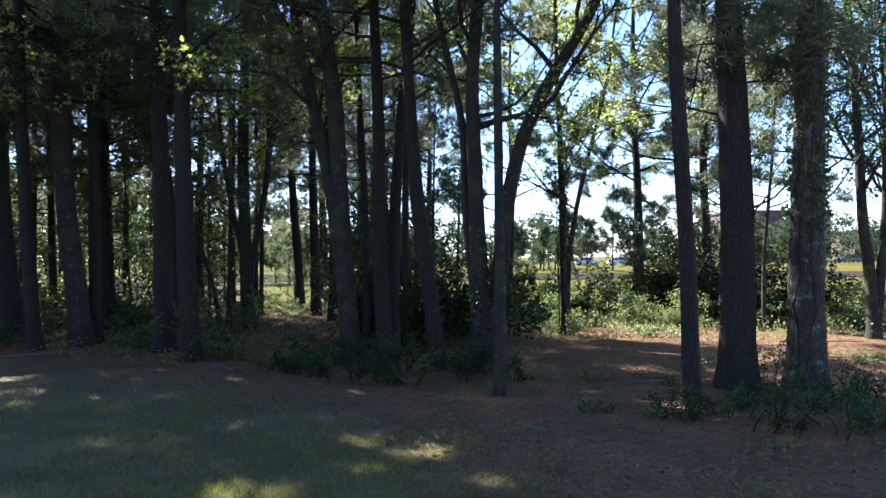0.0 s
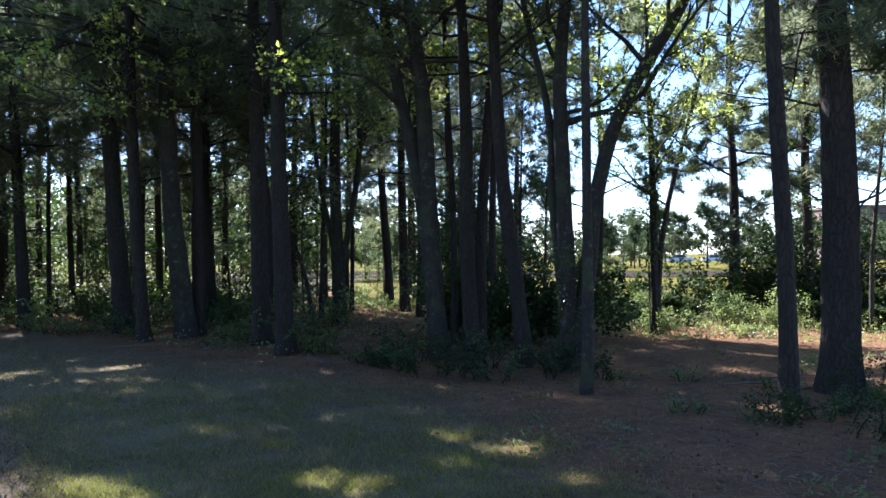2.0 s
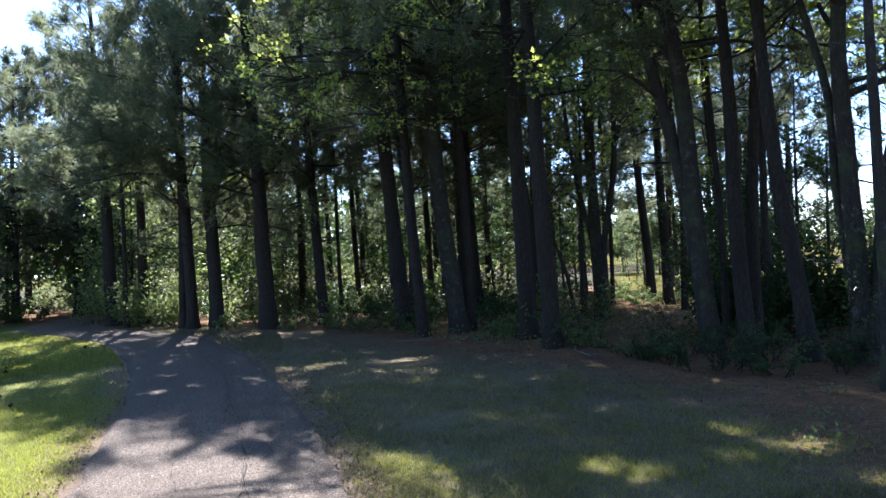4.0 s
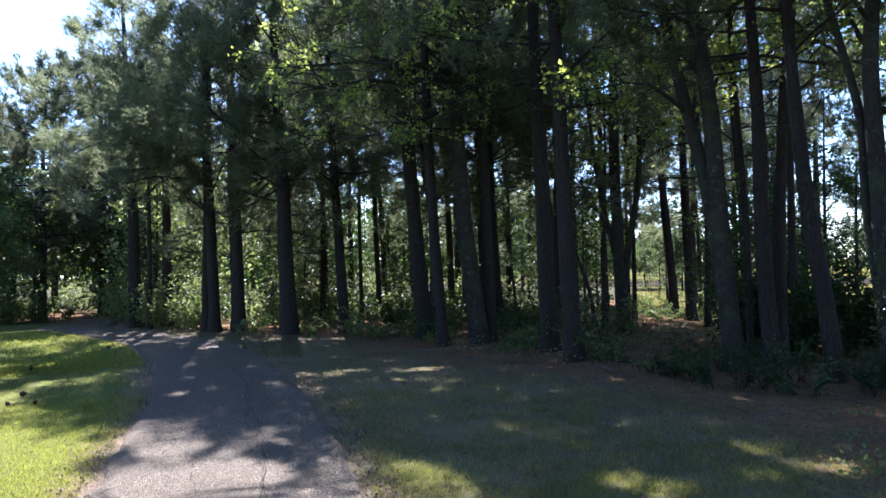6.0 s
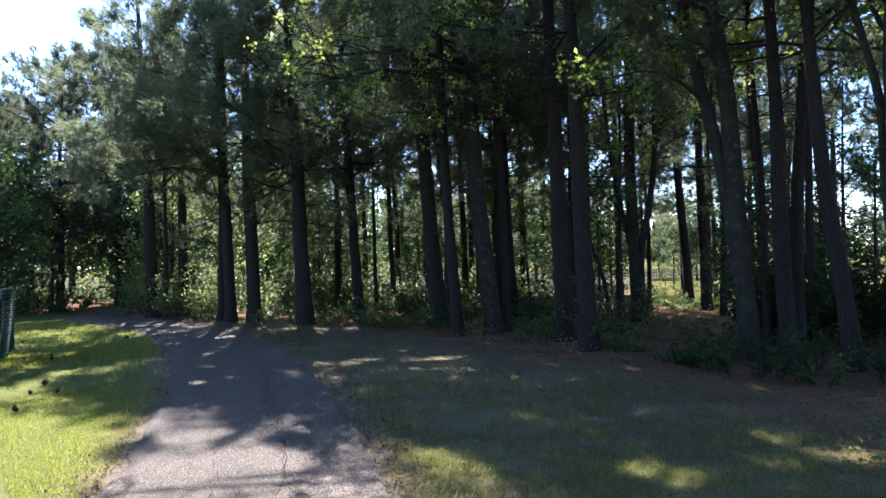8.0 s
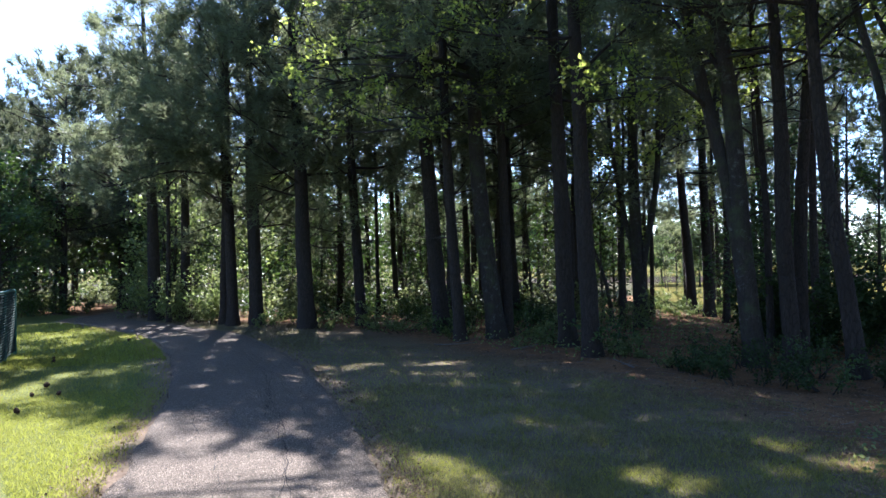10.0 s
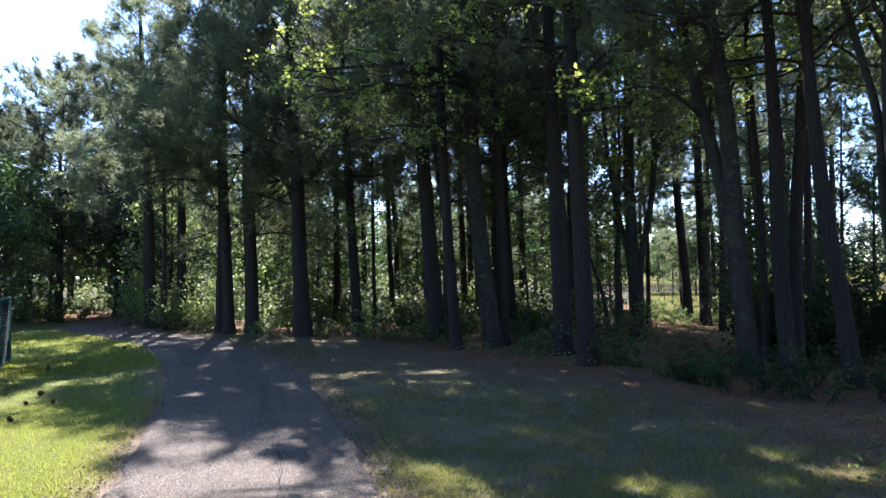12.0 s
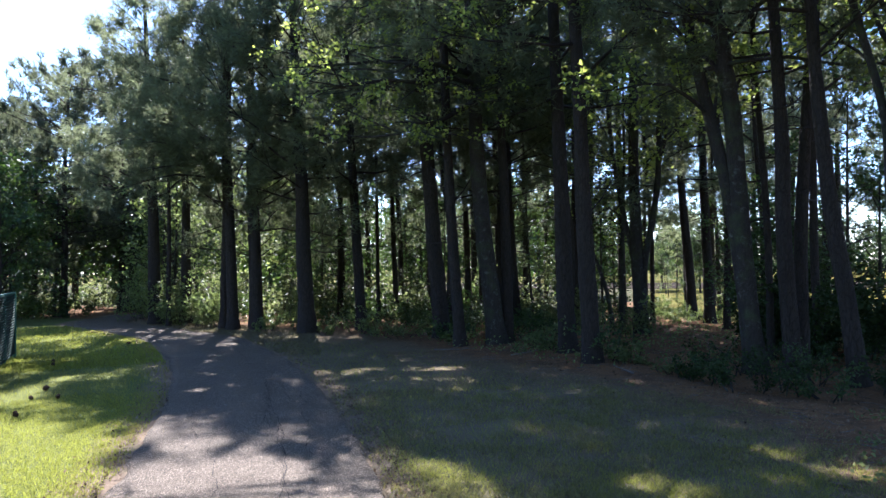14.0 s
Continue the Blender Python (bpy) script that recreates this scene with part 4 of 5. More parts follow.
for k, (x, y, r, h) in enumerate([(1.9, 16.6, 0.7, 0.8), (2.9, 17.0, 0.8, 0.9), (3.9, 17.4, 0.8, 1.0), (4.9, 17.0, 0.7, 0.8), (1.4, 17.6, 0.7, 0.7), (5.8, 16.4, 0.6, 0.7), (8.9, 15.2, 0.8, 1.1), (9.8, 14.6, 0.7, 0.9)]):
    shrub("bramble", "rounded sunlit bramble bush before the yellow field", x, y, r, h, 40, LEAF_WEED if k % 2 else LEAF_DARK, 0.044, 260 + k, "bramble bushes by the field")
for k, (x, y) in enumerate([(-4.4, 21.4), (-5.3, 22.4), (-4.7, 23.4), (-6.0, 23.8), (-5.3, 25.2), (-6.4, 26.4), (-3.6, 22.2), (-6.9, 28.4)]):
    shrub("bramble", "low sunlit bramble where the ride meets the field", x, y, 0.6, 0.42 + 0.1 * (k % 3), 18, LEAF_WEED, 0.055, 360 + k, "brambles by the field", 1.6)
for k in range(10):
    shrub("tall_weed", "tall sunlit weed clump at the field's edge", rng.uniform(7.5, 12.5), rng.uniform(13.5, 17.5), 0.5, rng.uniform(0.9, 1.5), 16, LEAF_WEED, 0.06, 90 + k, "weeds by the field")
for k in range(46):
    x = rng.uniform(-20, -2.5)
    y = np.interp(x, EDGE_X, EDGE_Y) + rng.uniform(1.2, 8.0)
    if abs(x + 0.21 * y) < 1.1 or off_trail(x, y)[0] < 1.3:
        continue
    shrub("undergrowth", "low leafy undergrowth between the pines", x, y, rng.uniform(0.4, 0.8), rng.uniform(0.35, 0.9), 12, LEAF_UNDER if k % 2 else LEAF_DARK, 0.07, 110 + k, "undergrowth of the wood")


for k, (x, y, r, h) in enumerate([(-14.1, 14.7, 0.45, 0.6), (-13.4, 15.3, 0.5, 0.8), (-12.0, 14.5, 0.4, 0.5), (-11.2, 15.0, 0.5, 0.8), (-10.3, 14.8, 0.5, 0.6), (-9.5, 14.4, 0.45, 0.55), (-16.9, 15.7, 0.5, 0.8),
                                  (-17.7, 15.6, 0.5, 0.7), (-18.4, 15.9, 0.5, 0.9), (-7.9, 14.0, 0.4, 0.45), (-5.6, 13.2, 0.35, 0.4), (-3.4, 11.7, 0.3, 0.35)]):
    shrub("undergrowth", "light sprigs round the foot of pine trunks", x, y, r, h, 15, LEAF_UNDER if k % 3 else LEAF_WEED, 0.06, 400 + k, "sprigs at the wood's edge", 1.3)

# ---- undergrowth deeper in, from four builds ----
deep_brush = [shrub("undergrowth", "shaded leafy undergrowth deep in the wood", -9.0 - 3 * k, 18.5 + k, 0.9, 1.0 + 0.15 * k, 11, LEAF_UNDER if k % 2 else LEAF_DARK, 0.11, 170 + k, "undergrowth deep in the wood") for k in range(4)]
scatter(deep_brush, 26, (-24, -3, 17.5, 25), 1.2, 0.6, 1.1, keep=off_ride)
scatter(deep_brush, 24, (-34, -18.5, 15.3, 22), 1.3, 0.7, 1.2)
for k in range(26):
    x = -38.0 + 1.15 * k
    y = np.interp(x, EDGE_X, EDGE_Y) + 7.5 + 2.0 * math.sin(k * 2.3)
    copy_thing(deep_brush[k % 4], pose(x, y, -0.02, rz=k * 71) @ Matrix.Scale(1.0 + 0.25 * math.sin(k * 1.7), 4))
for k, (x, y) in enumerate([(2.95, 9.2), (2.1, 7.1), (1.5, 7.4), (3.4, 10.1), (4.9, 10.4), (1.9, 9.6), (6.2, 10.8), (-2.6, 10.9), (-5.7, 12.6), (5.9, 9.2)]):
    shrub("weed_tuft", "small green weed tuft growing through pine straw", x, y, 0.26, 0.14 + 0.04 * (k % 3), 5, LEAF_UNDER, 0.045, 210 + k, "weeds in the pine straw", 1.5)


# ---- ivy on trunks ----
def ivy(x, y, radius, z0, z1, n, seed, lean=0.0):
    rng = np.random.default_rng(seed)
    root = tagged(new("ivy"), "climbing ivy clinging to a trunk's bark", "climbing plant")
    root.location = (x, y, 0)
    z = rng.uniform(z0, z1, n)
    a = rng.normal(0, 1.9, n) + 2.0 * np.sin(z * 1.3)
    r = radius * (1 - 0.04 * z) + rng.exponential(0.03, n)
    piece("foliage", *leaves(rng, np.stack([np.cos(a) * r + lean * z, np.sin(a) * r, z], 1), 0.065, 0.1), LEAF_IVY, root)
    strands = []
    for k in range(5):
        zz = np.linspace(0, z1 * rng.uniform(0.6, 1), 14)
        b = rng.uniform(0, 6.28) + np.cumsum(rng.normal(0, 0.2, 14))
        strands.append(tube(np.stack([np.cos(b) * radius * 1.03 + lean * zz, np.sin(b) * radius * 1.03, zz], 1), np.linspace(0.012, 0.005, 14), 4))
    piece("vine", *joined(strands), BARK_HARD, root)


ivy(4.34, 8.85, 0.225, 1.9, 5.2, 1500, 3, 0.025)
ivy(2.53, 15.25, 0.12, 1.4, 4.2, 900, 4, -0.02)
ivy(0.55, 10.5, 0.16, 0.2, 1.8, 350, 5)

# ---- road, cars and buildings beyond the field ----
ROADBED = plain("far road surface", (0.026, 0.022, 0.018), (0.046, 0.039, 0.032), 0.8, 1.0)
ROADBED.node_tree.nodes["Principled BSDF"].inputs["Specular IOR Level"].default_value = 0.0
bm = bmesh.new()
bmesh.ops.create_cube(bm, size=1, matrix=pose(45, 60, -0.04) @ Matrix.Diagonal((240, 17, 0.16, 1)))
tagged(part("road", bm, ROADBED), "dark road crossing beyond the yellow field", "road", kind="structure")
BRICK = plain("brown brick wall", (0.1, 0.075, 0.062), (0.15, 0.112, 0.092), 0.7, 0.9)
TRIM = plain("roof edge metal", (0.12, 0.08, 0.07), (0.16, 0.11, 0.095), 1.0, 0.6)
DARK_GLASS = plain("dark glass", (0.02, 0.024, 0.03), (0.035, 0.04, 0.05), 2.0, 0.1)


def block(size, at, bevel=0.0):
    bm = bmesh.new()
    bmesh.ops.create_cube(bm, size=1, matrix=Matrix.Translation(at) @ Matrix.Diagonal((*size, 1)))
    if bevel:
        bmesh.ops.bevel(bm, geom=bm.edges[:], offset=bevel, segments=2, affect="EDGES")
    return bm


def hall(x, y, w, d, h, label):
    root = tagged(new("hall_building"), label, "building")
    root.location = (x, y, 0)
    part("wall", block((w, d, h), (0, 0, h / 2)), BRICK, root)
    part("roof", block((w + 0.8, d + 0.8, 0.5), (0, 0, h + 0.25), 0.08), TRIM, root)
    for k in range(int(w // 6)):
        win = part("window", block((2.4, 0.16, 1.6), (-w / 2 + 3 + k * 6, -d / 2 - 0.02, h * 0.55)), DARK_GLASS, root)
        part("sill", block((2.7, 0.3, 0.14), (-w / 2 + 3 + k * 6, -d / 2 - 0.1, h * 0.55 - 0.9)), TRIM, win)


hall(82, 188, 24, 20, 12.0, "tall brown brick building far beyond the trees")
hall(122, 192, 38, 16, 7.2, "low reddish brick building with a flat roof")
STEEL = plain("grey painted steel", (0.3, 0.3, 0.3), (0.4, 0.4, 0.4), 4.0, 0.5, metal=0.4)
RUBBER = plain("tyre rubber", (0.015, 0.015, 0.015), (0.03, 0.03, 0.03), 20.0, 0.85)
for x in (63.0, 66.5):
    lamp = tagged(new("street_lamp"), "slim grey lamp post beyond the field", "street lamp", "far lamp posts")
    lamp.location = (x, 138, 0)
    piece("pole", *tube([(0, 0, 0), (0, 0, 3), (0, 0, 6)], [0.11, 0.09, 0.07], 8), STEEL, lamp, True)
    part("lamp_head", block((0.9, 0.3, 0.14), (0.4, 0, 6.05), 0.04), STEEL, lamp)
railing = tagged(new("railing"), "dark metal railing along the far car park", "railing")
railing.location = (64, 142, 0)
IRON = plain("dark iron", (0.02, 0.02, 0.022), (0.04, 0.04, 0.042), 5.0, 0.6)
for k in range(9):
    part("post", block((0.1, 0.1, 1.6), (-6 + k * 1.5, 0, 0.8)), IRON, railing)
for z in (0.5, 1.0, 1.5):
    part("rail", block((12.2, 0.07, 0.09), (0, 0.09, z)), IRON, railing)


def car(x, y, turn, paint, label):
    root = tagged(new("car"), label, "car", "parked cars")
    root.matrix_world = pose(x, y, 0, rz=turn)
    bm = block((4.5, 1.75, 0.62), (0, 0, 0.62), 0.14)
    part("body", bm, paint, root)
    bm = block((2.5, 1.55, 0.55), (-0.15, 0, 1.18), 0.05)
    for v in bm.verts:
        if v.co.z > 1.25:
            v.co.x = -0.15 + (v.co.x + 0.15) * 0.66
            v.co.y *= 0.86
    part("cabin", bm, DARK_GLASS, root, "dark car windows")
    part("roof", block((1.7, 1.36, 0.05), (-0.15, 0, 1.47), 0.02), paint, root)
    for wx in (-1.35, 1.4):
        for wy in (-0.82, 0.82):
            bm = bmesh.new()
            bmesh.ops.create_cone(bm, cap_ends=True, segments=18, radius1=0.32, radius2=0.32, depth=0.2, matrix=pose(wx, wy, 0.32, 90))
            wheel = part("wheel", bm, RUBBER, root)
            bm = bmesh.new()
            bmesh.ops.create_cone(bm, cap_ends=True, segments=14, radius1=0.19, radius2=0.17, depth=0.05, matrix=pose(wx, wy * 1.12, 0.32, 90))
            part("rim", bm, STEEL, wheel)


PALE = plain("pale blue car paint", (0.5, 0.6, 0.7), (0.55, 0.65, 0.74), 1.0, 0.25)
WHITE = plain("white car paint", (0.75, 0.76, 0.77), (0.8, 0.8, 0.8), 1.0, 0.25)
BLUE = plain("blue car paint", (0.12, 0.18, 0.28), (0.15, 0.22, 0.32), 1.0, 0.25)
car(31.5, 131, 3, PALE, "pale blue car parked beyond the field")
car(36.8, 132, 2, WHITE, "white car parked beyond the field")
car(26.0, 133, 0, PALE, "pale blue car parked behind young pines")
car(80.5, 146, 4, BLUE, "dark blue car parked near the low building")
car(75.0, 147, 2, WHITE, "white car parked near the low building")

# ---- green fence at the lawn's edge ----
GREEN = plain("green coated wire", (0.03, 0.1, 0.075), (0.05, 0.15, 0.11), 12.0, 0.5)
GREEN_PALE = plain("green fence strip", (0.016, 0.04, 0.033), (0.028, 0.06, 0.05), 6.0, 0.85)
GREEN_DARK = plain("dark green mesh cloth", (0.014, 0.03, 0.026), (0.026, 0.048, 0.042), 6.0, 0.9)
fence = tagged(new("mesh_fence"), "low green mesh fence with close horizontal strips", "fence")
fence.matrix_world = pose(-15.08, 8.44, 0, rz=-37)
for k in range(5):
    x = k * 1.5
    piece("post", *tube([(x, 0, -0.2), (x, 0, 0.6), (x, 0, 1.27), (x, 0, 1.3)], [0.03, 0.03, 0.03, 0.008], 10), GREEN, fence, True)
for k in range(25):
    z = 0.06 + k * 0.049
    piece("strip", *tube([(0, 0, z), (2.0, 0.02, z), (4.0, -0.01, z), (6.0, 0, z)], [0.017] * 4, 6), GREEN_PALE, fence, True)
part("mesh_panel", block((6.0, 0.012, 1.2), (3.0, -0.03, 0.65)), GREEN_DARK, fence, "faded green mesh cloth")
piece("top_rail", *tube([(-0.02, 0, 1.27), (3, 0, 1.27), (6.02, 0, 1.27)], [0.024] * 3, 8), GREEN, fence, True)

# ---- cracks in the asphalt ----
crack_rng = np.random.default_rng(8)


def crack(start, end, lane, drift, width):
    seg = trail_line[start:end]
    t = unit(np.gradient(seg, axis=0))
    nrm = np.stack([-t[:, 1], t[:, 0]], 1)
    w = lane + np.cumsum(crack_rng.normal(0, drift, len(seg)))
    p = seg + nrm * np.clip(w, -0.85, 0.85)[:, None]
    wid = width * crack_rng.uniform(0.25, 1.3, len(seg))[:, None]
    z = (lay(p[:, 0], p[:, 1]) * 0.6 + 0.044)[:, None]
    v = np.stack([np.concatenate([p + nrm * wid, z - 0.002], 1), np.concatenate([p, z - 0.0005], 1), np.concatenate([p - nrm * wid, z - 0.002], 1)], 1)
    i = np.arange(len(seg) * 3).reshape(-1, 3)
    return v.reshape(-1, 3), np.stack([i[:-1, :-1], i[1:, :-1], i[1:, 1:], i[:-1, 1:]], -1).reshape(-1, 4)


for k in range(6):
    a = 95 + int(crack_rng.integers(0, 60))
    piece("crack", *crack(a, a + int(crack_rng.integers(25, 70)), crack_rng.uniform(-0.6, 0.6), 0.022, 0.0025), TAR, trail)
piece("crack", *crack(85, 200, -0.15, 0.012, 0.003), TAR, trail)

# ---- pine cones standing in for small dark spots on the lawn ----
CONE = plain("pine cone scales", (0.03, 0.02, 0.014), (0.085, 0.055, 0.036), 60.0, 0.9)


def cone_shape(rng):
    pts, rad = [], []
    for k in range(15):
        f = k / 14
        pts.append((0, 0, f * 0.11))
        rad.append((0.036 * math.sin(math.pi * (0.12 + 0.85 * f)) + 0.004) * (1.25 if k % 2 else 0.8))
    v, f = tube(pts, rad, 12, rng, 0.12)
    return v, f


cone_mesh = grid_mesh("pine_cone", *cone_shape(np.random.default_rng(2)), True)
cone_mesh.materials.append(CONE)
for k, (x, y) in enumerate([(-13.25, 8.11), (-12.63, 7.67), (-10.17, 5.93), (-9.52, 5.34), (-8.36, 4.49), (-14.59, 10.81), (-9.3, 5.6)]):
    c = tagged(new("pine_cone", cone_mesh), "dark open pine cone put for a dark spot on the grass", "pine cone", "fallen pine cones")
    c.matrix_world = pose(x, y, float(lay(x, y)) + 0.04, 80, 0, k * 67) @ Matrix.Scale(0.6 + 0.1 * (k % 3), 4)

# ---- fallen branches ----
br = np.random.default_rng(21)
for k, (x, y, az, ln) in enumerate([(2.75, 9.6, 0.1, 1.1), (3.0, 8.9, 0.5, 0.7), (-3.0, 10.5, 2.2, 0.8), (1.5, 8.0, 0.9, 0.5), (-7.5, 12.4, 0.3, 0.9), (5.6, 11.6, -0.4, 1.2), (0.9, 6.6, 2.6, 0.4), (-5.6, 11.9, 1.2, 0.7), (6.2, 13.6, -0.3, 1.4), (2.3, 9.2, 0.05, 0.9)]):
    root = tagged(new("fallen_branch"), "bare grey fallen branch lying on pine straw", "branch", "fallen branches")
    root.location = (x, y, float(lay(x, y)) + 0.025)
    line = limb_line(br, (0, 0, 0), az, 0.0, ln, 0, 7, 0.12)
    line[:, 2] = np.abs(line[:, 2]) * 0.2
    piece("branch_stem", *tube(line, np.linspace(0.016, 0.005, 7), 6, br, 0.1), BARK_TWIG, root, True)
    for j in (2, 4):
        tw = limb_line(br, line[j], az + br.choice([-0.8, 0.8]), 0.1, ln * 0.35, 0, 4, 0.15)
        piece("side_twig", *tube(tw, np.linspace(0.007, 0.003, 4), 4), BARK_TWIG, root)

# ---- grass, straw and litter ----
gr = np.random.default_rng(77)


def strewn(n, near, far, az0, az1, power):
    """Places over a fan of ground before the viewpoint, thicker where near."""
    r = near + (far - near) * gr.uniform(0, 1, n) ** power
    a = np.radians(gr.uniform(az0, az1, n))
    x, y = -np.sin(a) * r, np.cos(a) * r
    d, s = off_trail(x, y)
    inside = (y - np.interp(x, EDGE_X, EDGE_Y)) / 1.2
    return x, y, d, inside


def blades(x, y, low, high, width, lean):
    n = len(x)
    h = gr.uniform(low, high, n)
    a = gr.uniform(0, 6.28, n)
    z = lay(x, y)
    b = np.stack([x, y, z - 0.01], 1)
    s = np.stack([np.cos(a), np.sin(a), 0 * a], 1) * width
    tip = b + np.stack([gr.normal(0, lean, n) * h, gr.normal(0, lean, n) * h, h], 1)
    v = np.stack([b - s, b + s, tip], 1)
    return v.reshape(-1, 3), np.arange(n * 3).reshape(-1, 3)


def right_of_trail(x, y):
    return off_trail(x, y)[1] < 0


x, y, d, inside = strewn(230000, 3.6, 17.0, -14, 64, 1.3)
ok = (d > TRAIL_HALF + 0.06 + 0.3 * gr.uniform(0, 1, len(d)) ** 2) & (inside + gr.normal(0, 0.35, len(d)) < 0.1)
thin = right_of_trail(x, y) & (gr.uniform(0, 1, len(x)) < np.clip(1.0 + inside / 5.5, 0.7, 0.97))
patchy = np.sin(x * 2.3 + 1.1 * np.sin(y * 1.9)) + np.sin(y * 3.1 - x) > -0.15
lawn = piece("lawn_grass", *blades(x[ok & ~thin], y[ok & ~thin], 0.02, 0.055, 0.0042, 0.5), BLADE)
tagged(lawn, "short mown green grass along the footpath", "grass", kind="stuff")
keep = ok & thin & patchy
turf = piece("thin_grass", *blades(x[keep], y[keep], 0.02, 0.05, 0.0045, 0.5), BLADE_SHADE)
tagged(turf, "thin grass with the pines' shade in its colour", "grass", kind="stuff")
x, y, d, inside = strewn(45000, 14.0, 26.0, 40, 66, 1.0)
ok = (d > TRAIL_HALF + 0.1) & (inside < 0.0)
west = ~right_of_trail(x, y)
lawn = piece("lawn_grass", *blades(x[ok & west], y[ok & west], 0.04, 0.08, 0.009, 0.45), BLADE)
tagged(lawn, "mown grass at the far bend of the footpath", "grass", kind="stuff")
turf = piece("thin_grass", *blades(x[ok & ~west], y[ok & ~west], 0.03, 0.06, 0.008, 0.45), BLADE_SHADE)
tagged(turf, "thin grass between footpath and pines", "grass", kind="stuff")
x, y, d, inside = strewn(70000, 3.6, 20.0, -36, 40, 1.2)
ok = (inside + gr.normal(0, 0.5, len(d)) > -0.3) & (d > TRAIL_HALF + 0.02)
x, y = x[ok], y[ok]
a = gr.uniform(0, 6.28, len(x))
c = np.stack([x, y, lay(x, y) + gr.uniform(0.004, 0.02, len(x))], 1)
w = np.stack([np.cos(a), np.sin(a), gr.normal(0, 0.12, len(x))], 1) * gr.uniform(0.05, 0.11, len(x))[:, None]
s = np.stack([-np.sin(a), np.cos(a), 0 * a], 1) * 0.0028
straw = piece("pine_straw", np.stack([c - w + s, c - w - s, c + w], 1).reshape(-1, 3), np.arange(len(x) * 3).reshape(-1, 3), STRAW)
tagged(straw, "fallen brown pine needles covering the wood's floor", "pine straw", kind="stuff")
x, y, d, inside = strewn(20000, 3.4, 17.0, -36, 64, 1.25)
ok = ((inside > -1.6 * gr.uniform(0, 1, len(d))) | ((d < TRAIL_HALF + 0.5) & (d > TRAIL_HALF - 0.12))) & (gr.uniform(0, 1, len(d)) < 0.7)
x, y = x[ok], y[ok]
litter = piece("leaf_litter", *leaves(gr, np.stack([x, y, lay(x, y) + 0.012], 1), 0.032, 0.8, 0.12), LITTER)
tagged(litter, "dry brown fallen leaves beside path and trunks", "leaf litter", kind="stuff")
x, y, d, inside = strewn(110000, 3.4, 15.0, 8, 64, 1.2)
ok = np.abs(d - TRAIL_HALF - np.where(right_of_trail(x, y), 0.24, 0.12)) < gr.exponential(0.13, len(d)) * np.where(right_of_trail(x, y), 1, 0.16)
x, y = x[ok], y[ok]
scraps = piece("edge_litter", *leaves(gr, np.stack([x, y, lay(x, y) + gr.uniform(0.004, 0.018, len(x))], 1), 0.024, 0.85, 0.1), LITTER)
tagged(scraps, "dark dry leaf scraps along the footpath's crumbling edge", "leaf litter", kind="stuff")
x, y, d, inside = strewn(70000, 3.8, 11.0, 36, 64, 1.2)
ok = (d > TRAIL_HALF + 0.15 + gr.exponential(0.12, len(d))) & ~right_of_trail(x, y)
lawn = piece("lawn_grass", *blades(x[ok], y[ok], 0.025, 0.06, 0.003, 0.7), BLADE)
tagged(lawn, "fine sunlit green lawn beside the footpath", "grass", kind="stuff")
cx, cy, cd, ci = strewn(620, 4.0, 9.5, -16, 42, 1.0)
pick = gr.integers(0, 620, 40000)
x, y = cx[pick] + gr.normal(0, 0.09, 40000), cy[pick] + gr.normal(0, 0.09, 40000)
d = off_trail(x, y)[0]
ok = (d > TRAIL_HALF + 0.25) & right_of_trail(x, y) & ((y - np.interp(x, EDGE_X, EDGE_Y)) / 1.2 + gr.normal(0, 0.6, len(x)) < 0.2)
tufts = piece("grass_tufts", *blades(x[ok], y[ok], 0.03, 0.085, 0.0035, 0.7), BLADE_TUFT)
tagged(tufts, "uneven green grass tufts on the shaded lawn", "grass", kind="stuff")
x, y, d, inside = strewn(60000, 3.6, 14.0, 10, 64, 1.2)
ok = (np.abs(d - TRAIL_HALF - 0.16) < gr.exponential(0.08, len(d))) & (np.sin(x * 5.1 + y * 3.7) + np.sin(y * 7.3 - x * 2.2) > -0.7)
fringe = piece("dry_grass", *blades(x[ok], y[ok], 0.03, 0.075, 0.003, 0.8), BLADE_DRY)
tagged(fringe, "yellow dry grass fringe along the footpath's edge", "grass", kind="stuff")
# Brighter blades over the sun gaps, so their light is partly in the colour.
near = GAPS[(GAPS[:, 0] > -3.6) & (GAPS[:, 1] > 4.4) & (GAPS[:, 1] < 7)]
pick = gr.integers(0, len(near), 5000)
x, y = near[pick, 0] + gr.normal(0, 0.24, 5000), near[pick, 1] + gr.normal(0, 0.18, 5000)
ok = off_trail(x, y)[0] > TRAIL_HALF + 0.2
bright_grass = piece("grass_tufts", *blades(x[ok], y[ok], 0.03, 0.07, 0.003, 0.7), BLADE)
tagged(bright_grass, "brighter green grass tufts put into the lawn's sun patches", "grass", kind="stuff")
x, y = gr.uniform(-1, 14, 21000), gr.uniform(13.8, 24.0, 21000)
mound = 0.14 + 0.12 * np.sin(x * 2.1 + 1.7 * np.sin(y * 1.3)) + 0.1 * np.sin(y * 2.7 + x)
z = np.abs(mound * gr.uniform(0, 1.3, len(x))) + 0.02
weeds = piece("ground_vines", *leaves(gr, np.stack([x, y, z], 1), 0.052, 0.6), LEAF_WEED)
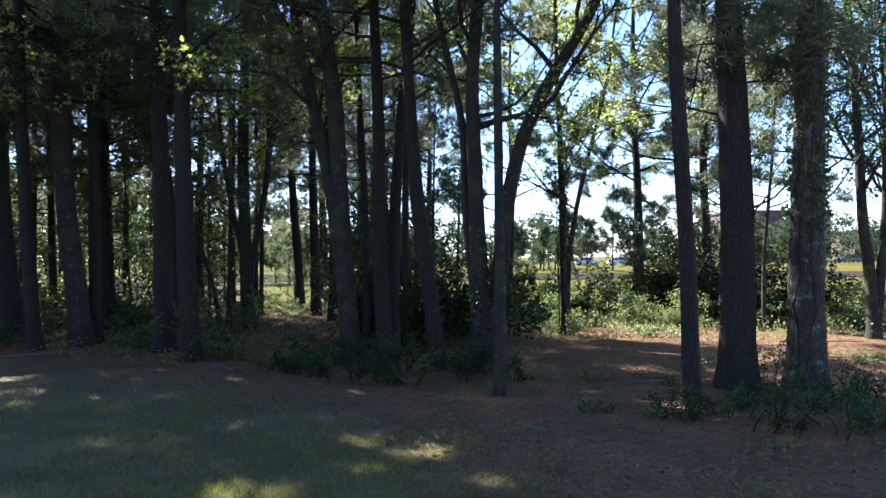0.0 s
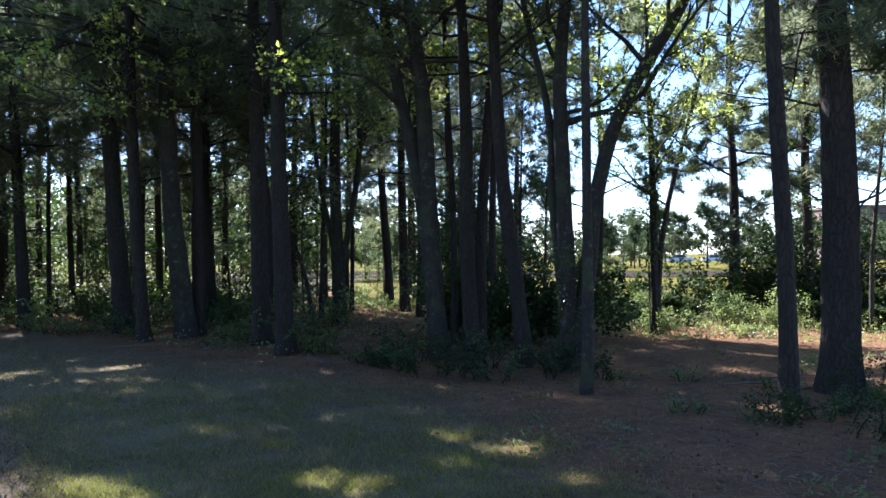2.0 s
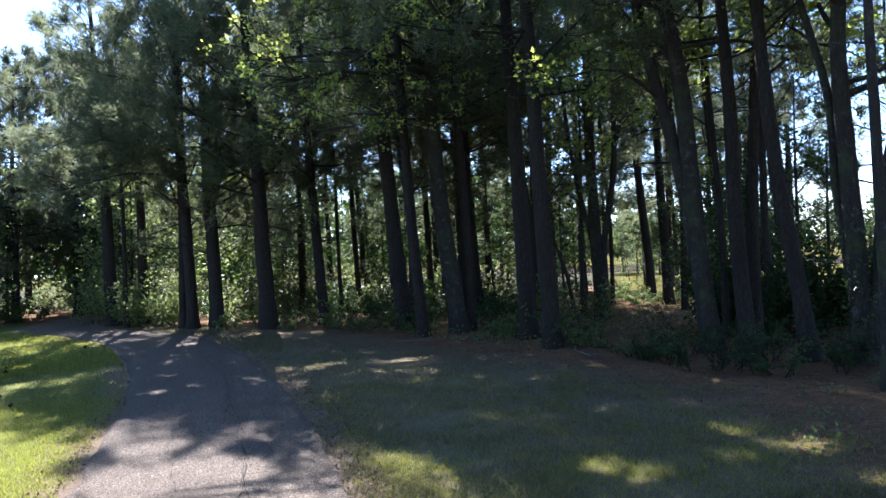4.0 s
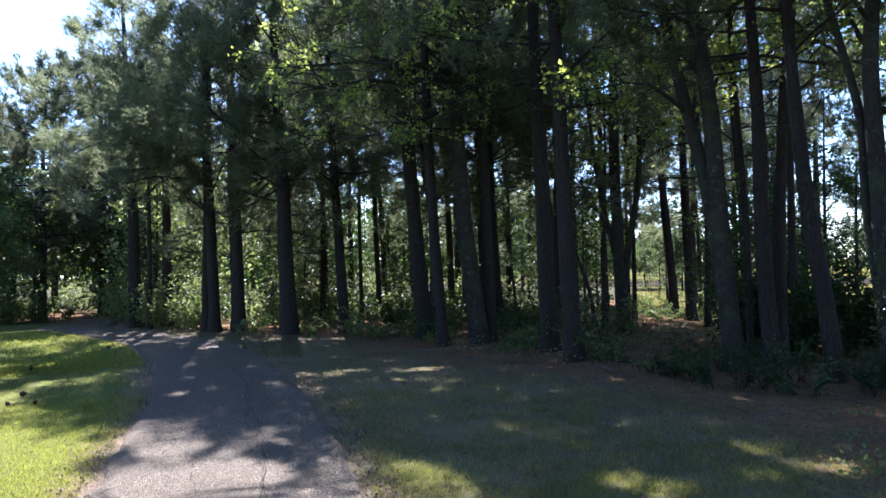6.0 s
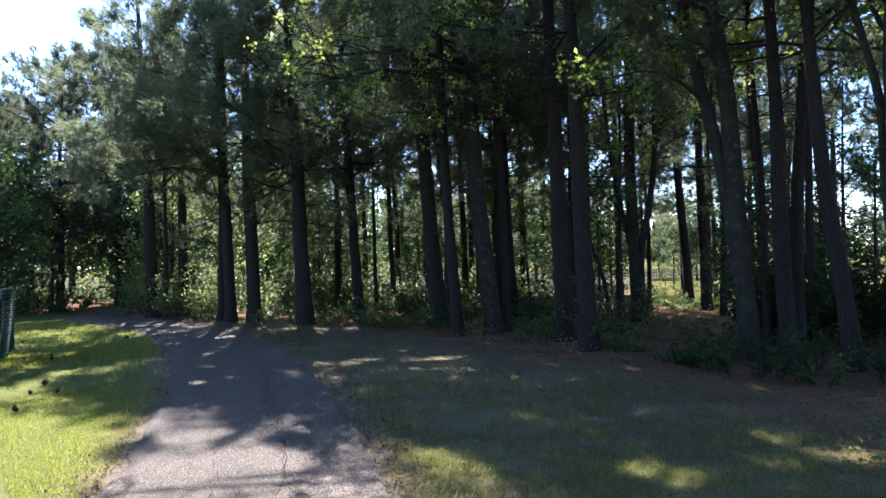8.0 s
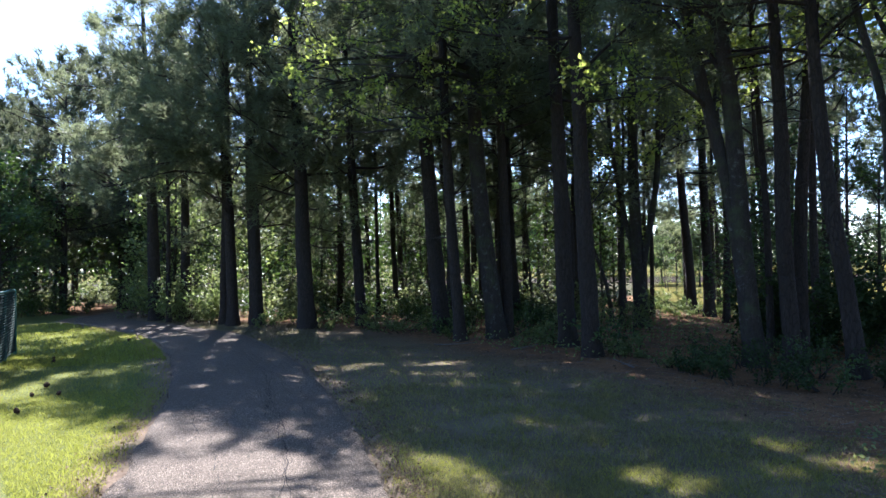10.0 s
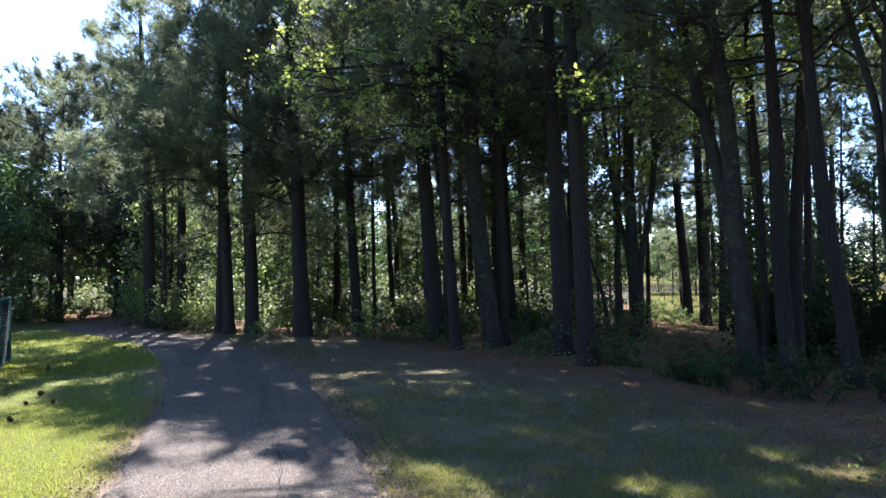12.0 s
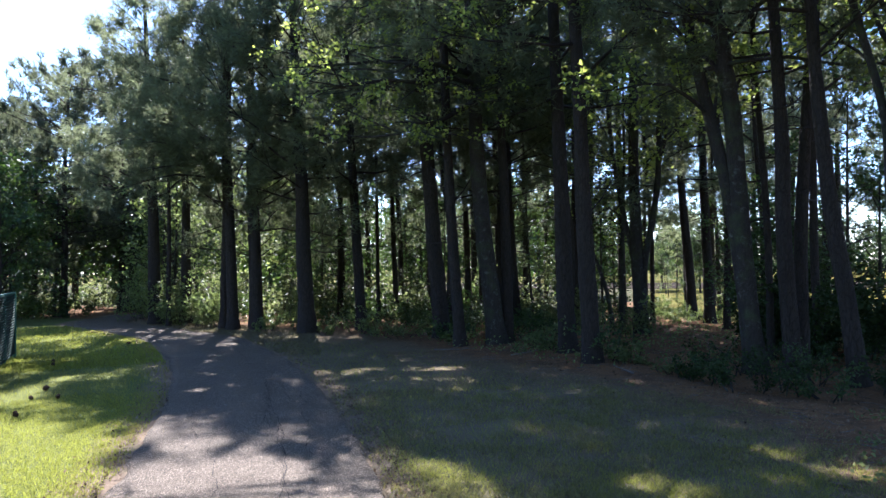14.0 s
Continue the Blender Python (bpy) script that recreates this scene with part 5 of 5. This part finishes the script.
tagged(weeds, "tangle of sunlit low vines at the field's edge", "ground cover", kind="stuff")
x, y = gr.uniform(-1, 14, 5000), gr.uniform(14.5, 26.0, 5000)
stalks = piece("tall_grass", *blades(x, y, 0.15, 0.5, 0.006, 0.3), WEED_DRY)
tagged(stalks, "tall dry grass stalks at the field's edge", "grass", kind="stuff")
x, y = gr.uniform(-21, -1, 9000), gr.uniform(11, 24, 9000)
ok = (y - np.interp(x, EDGE_X, EDGE_Y) > 0.5)
sprouts = piece("woodland_sprouts", *leaves(gr, np.stack([x, y, gr.uniform(0.03, 0.22, len(x))], 1)[ok], 0.06, 0.6), LEAF_WEED)
tagged(sprouts, "small green sprouts on the wood's floor", "undergrowth", kind="stuff")

cx, cy = gr.uniform(-3.5, 7.0, 70), gr.uniform(4.6, 13.0, 70)
pick = gr.integers(0, 70, 2600)
x, y = cx[pick] + gr.normal(0, 0.13, 2600), cy[pick] + gr.normal(0, 0.13, 2600)
ok = (y - np.interp(x, EDGE_X, EDGE_Y) > -0.2)
sprigs = piece("floor_sprigs", *leaves(gr, np.stack([x, y, lay(x, y) + gr.uniform(0.01, 0.09, 2600)], 1)[ok], 0.045, 0.6), LEAF_UNDER)
tagged(sprigs, "sparse small sprigs growing through brown pine straw", "undergrowth", kind="stuff")

# ---- twigs strewn over the wood's floor ----
tw = np.random.default_rng(91)
bits = []
x, y, d, inside = strewn(2600, 4.0, 14.0, -36, 45, 1.1)
for px, py in zip(x[inside > -1.5], y[inside > -1.5]):
    if tw.uniform() < 0.5:
        ln = tw.uniform(0.06, 0.3)
        line = limb_line(tw, (px, py, float(lay(px, py)) + 0.012), tw.uniform(0, 6.28), 0.0, ln, 0, 4, 0.2)
        line[:, 2] = float(lay(px, py)) + 0.012 + np.abs(line[:, 2] - line[0, 2]) * 0.3
        bits.append(tube(line, np.linspace(0.0045, 0.002, 4), 3))
twigs = piece("twig_litter", *joined(bits), BARK_TWIG)
tagged(twigs, "small grey fallen twigs on pine straw", "twigs", kind="stuff")
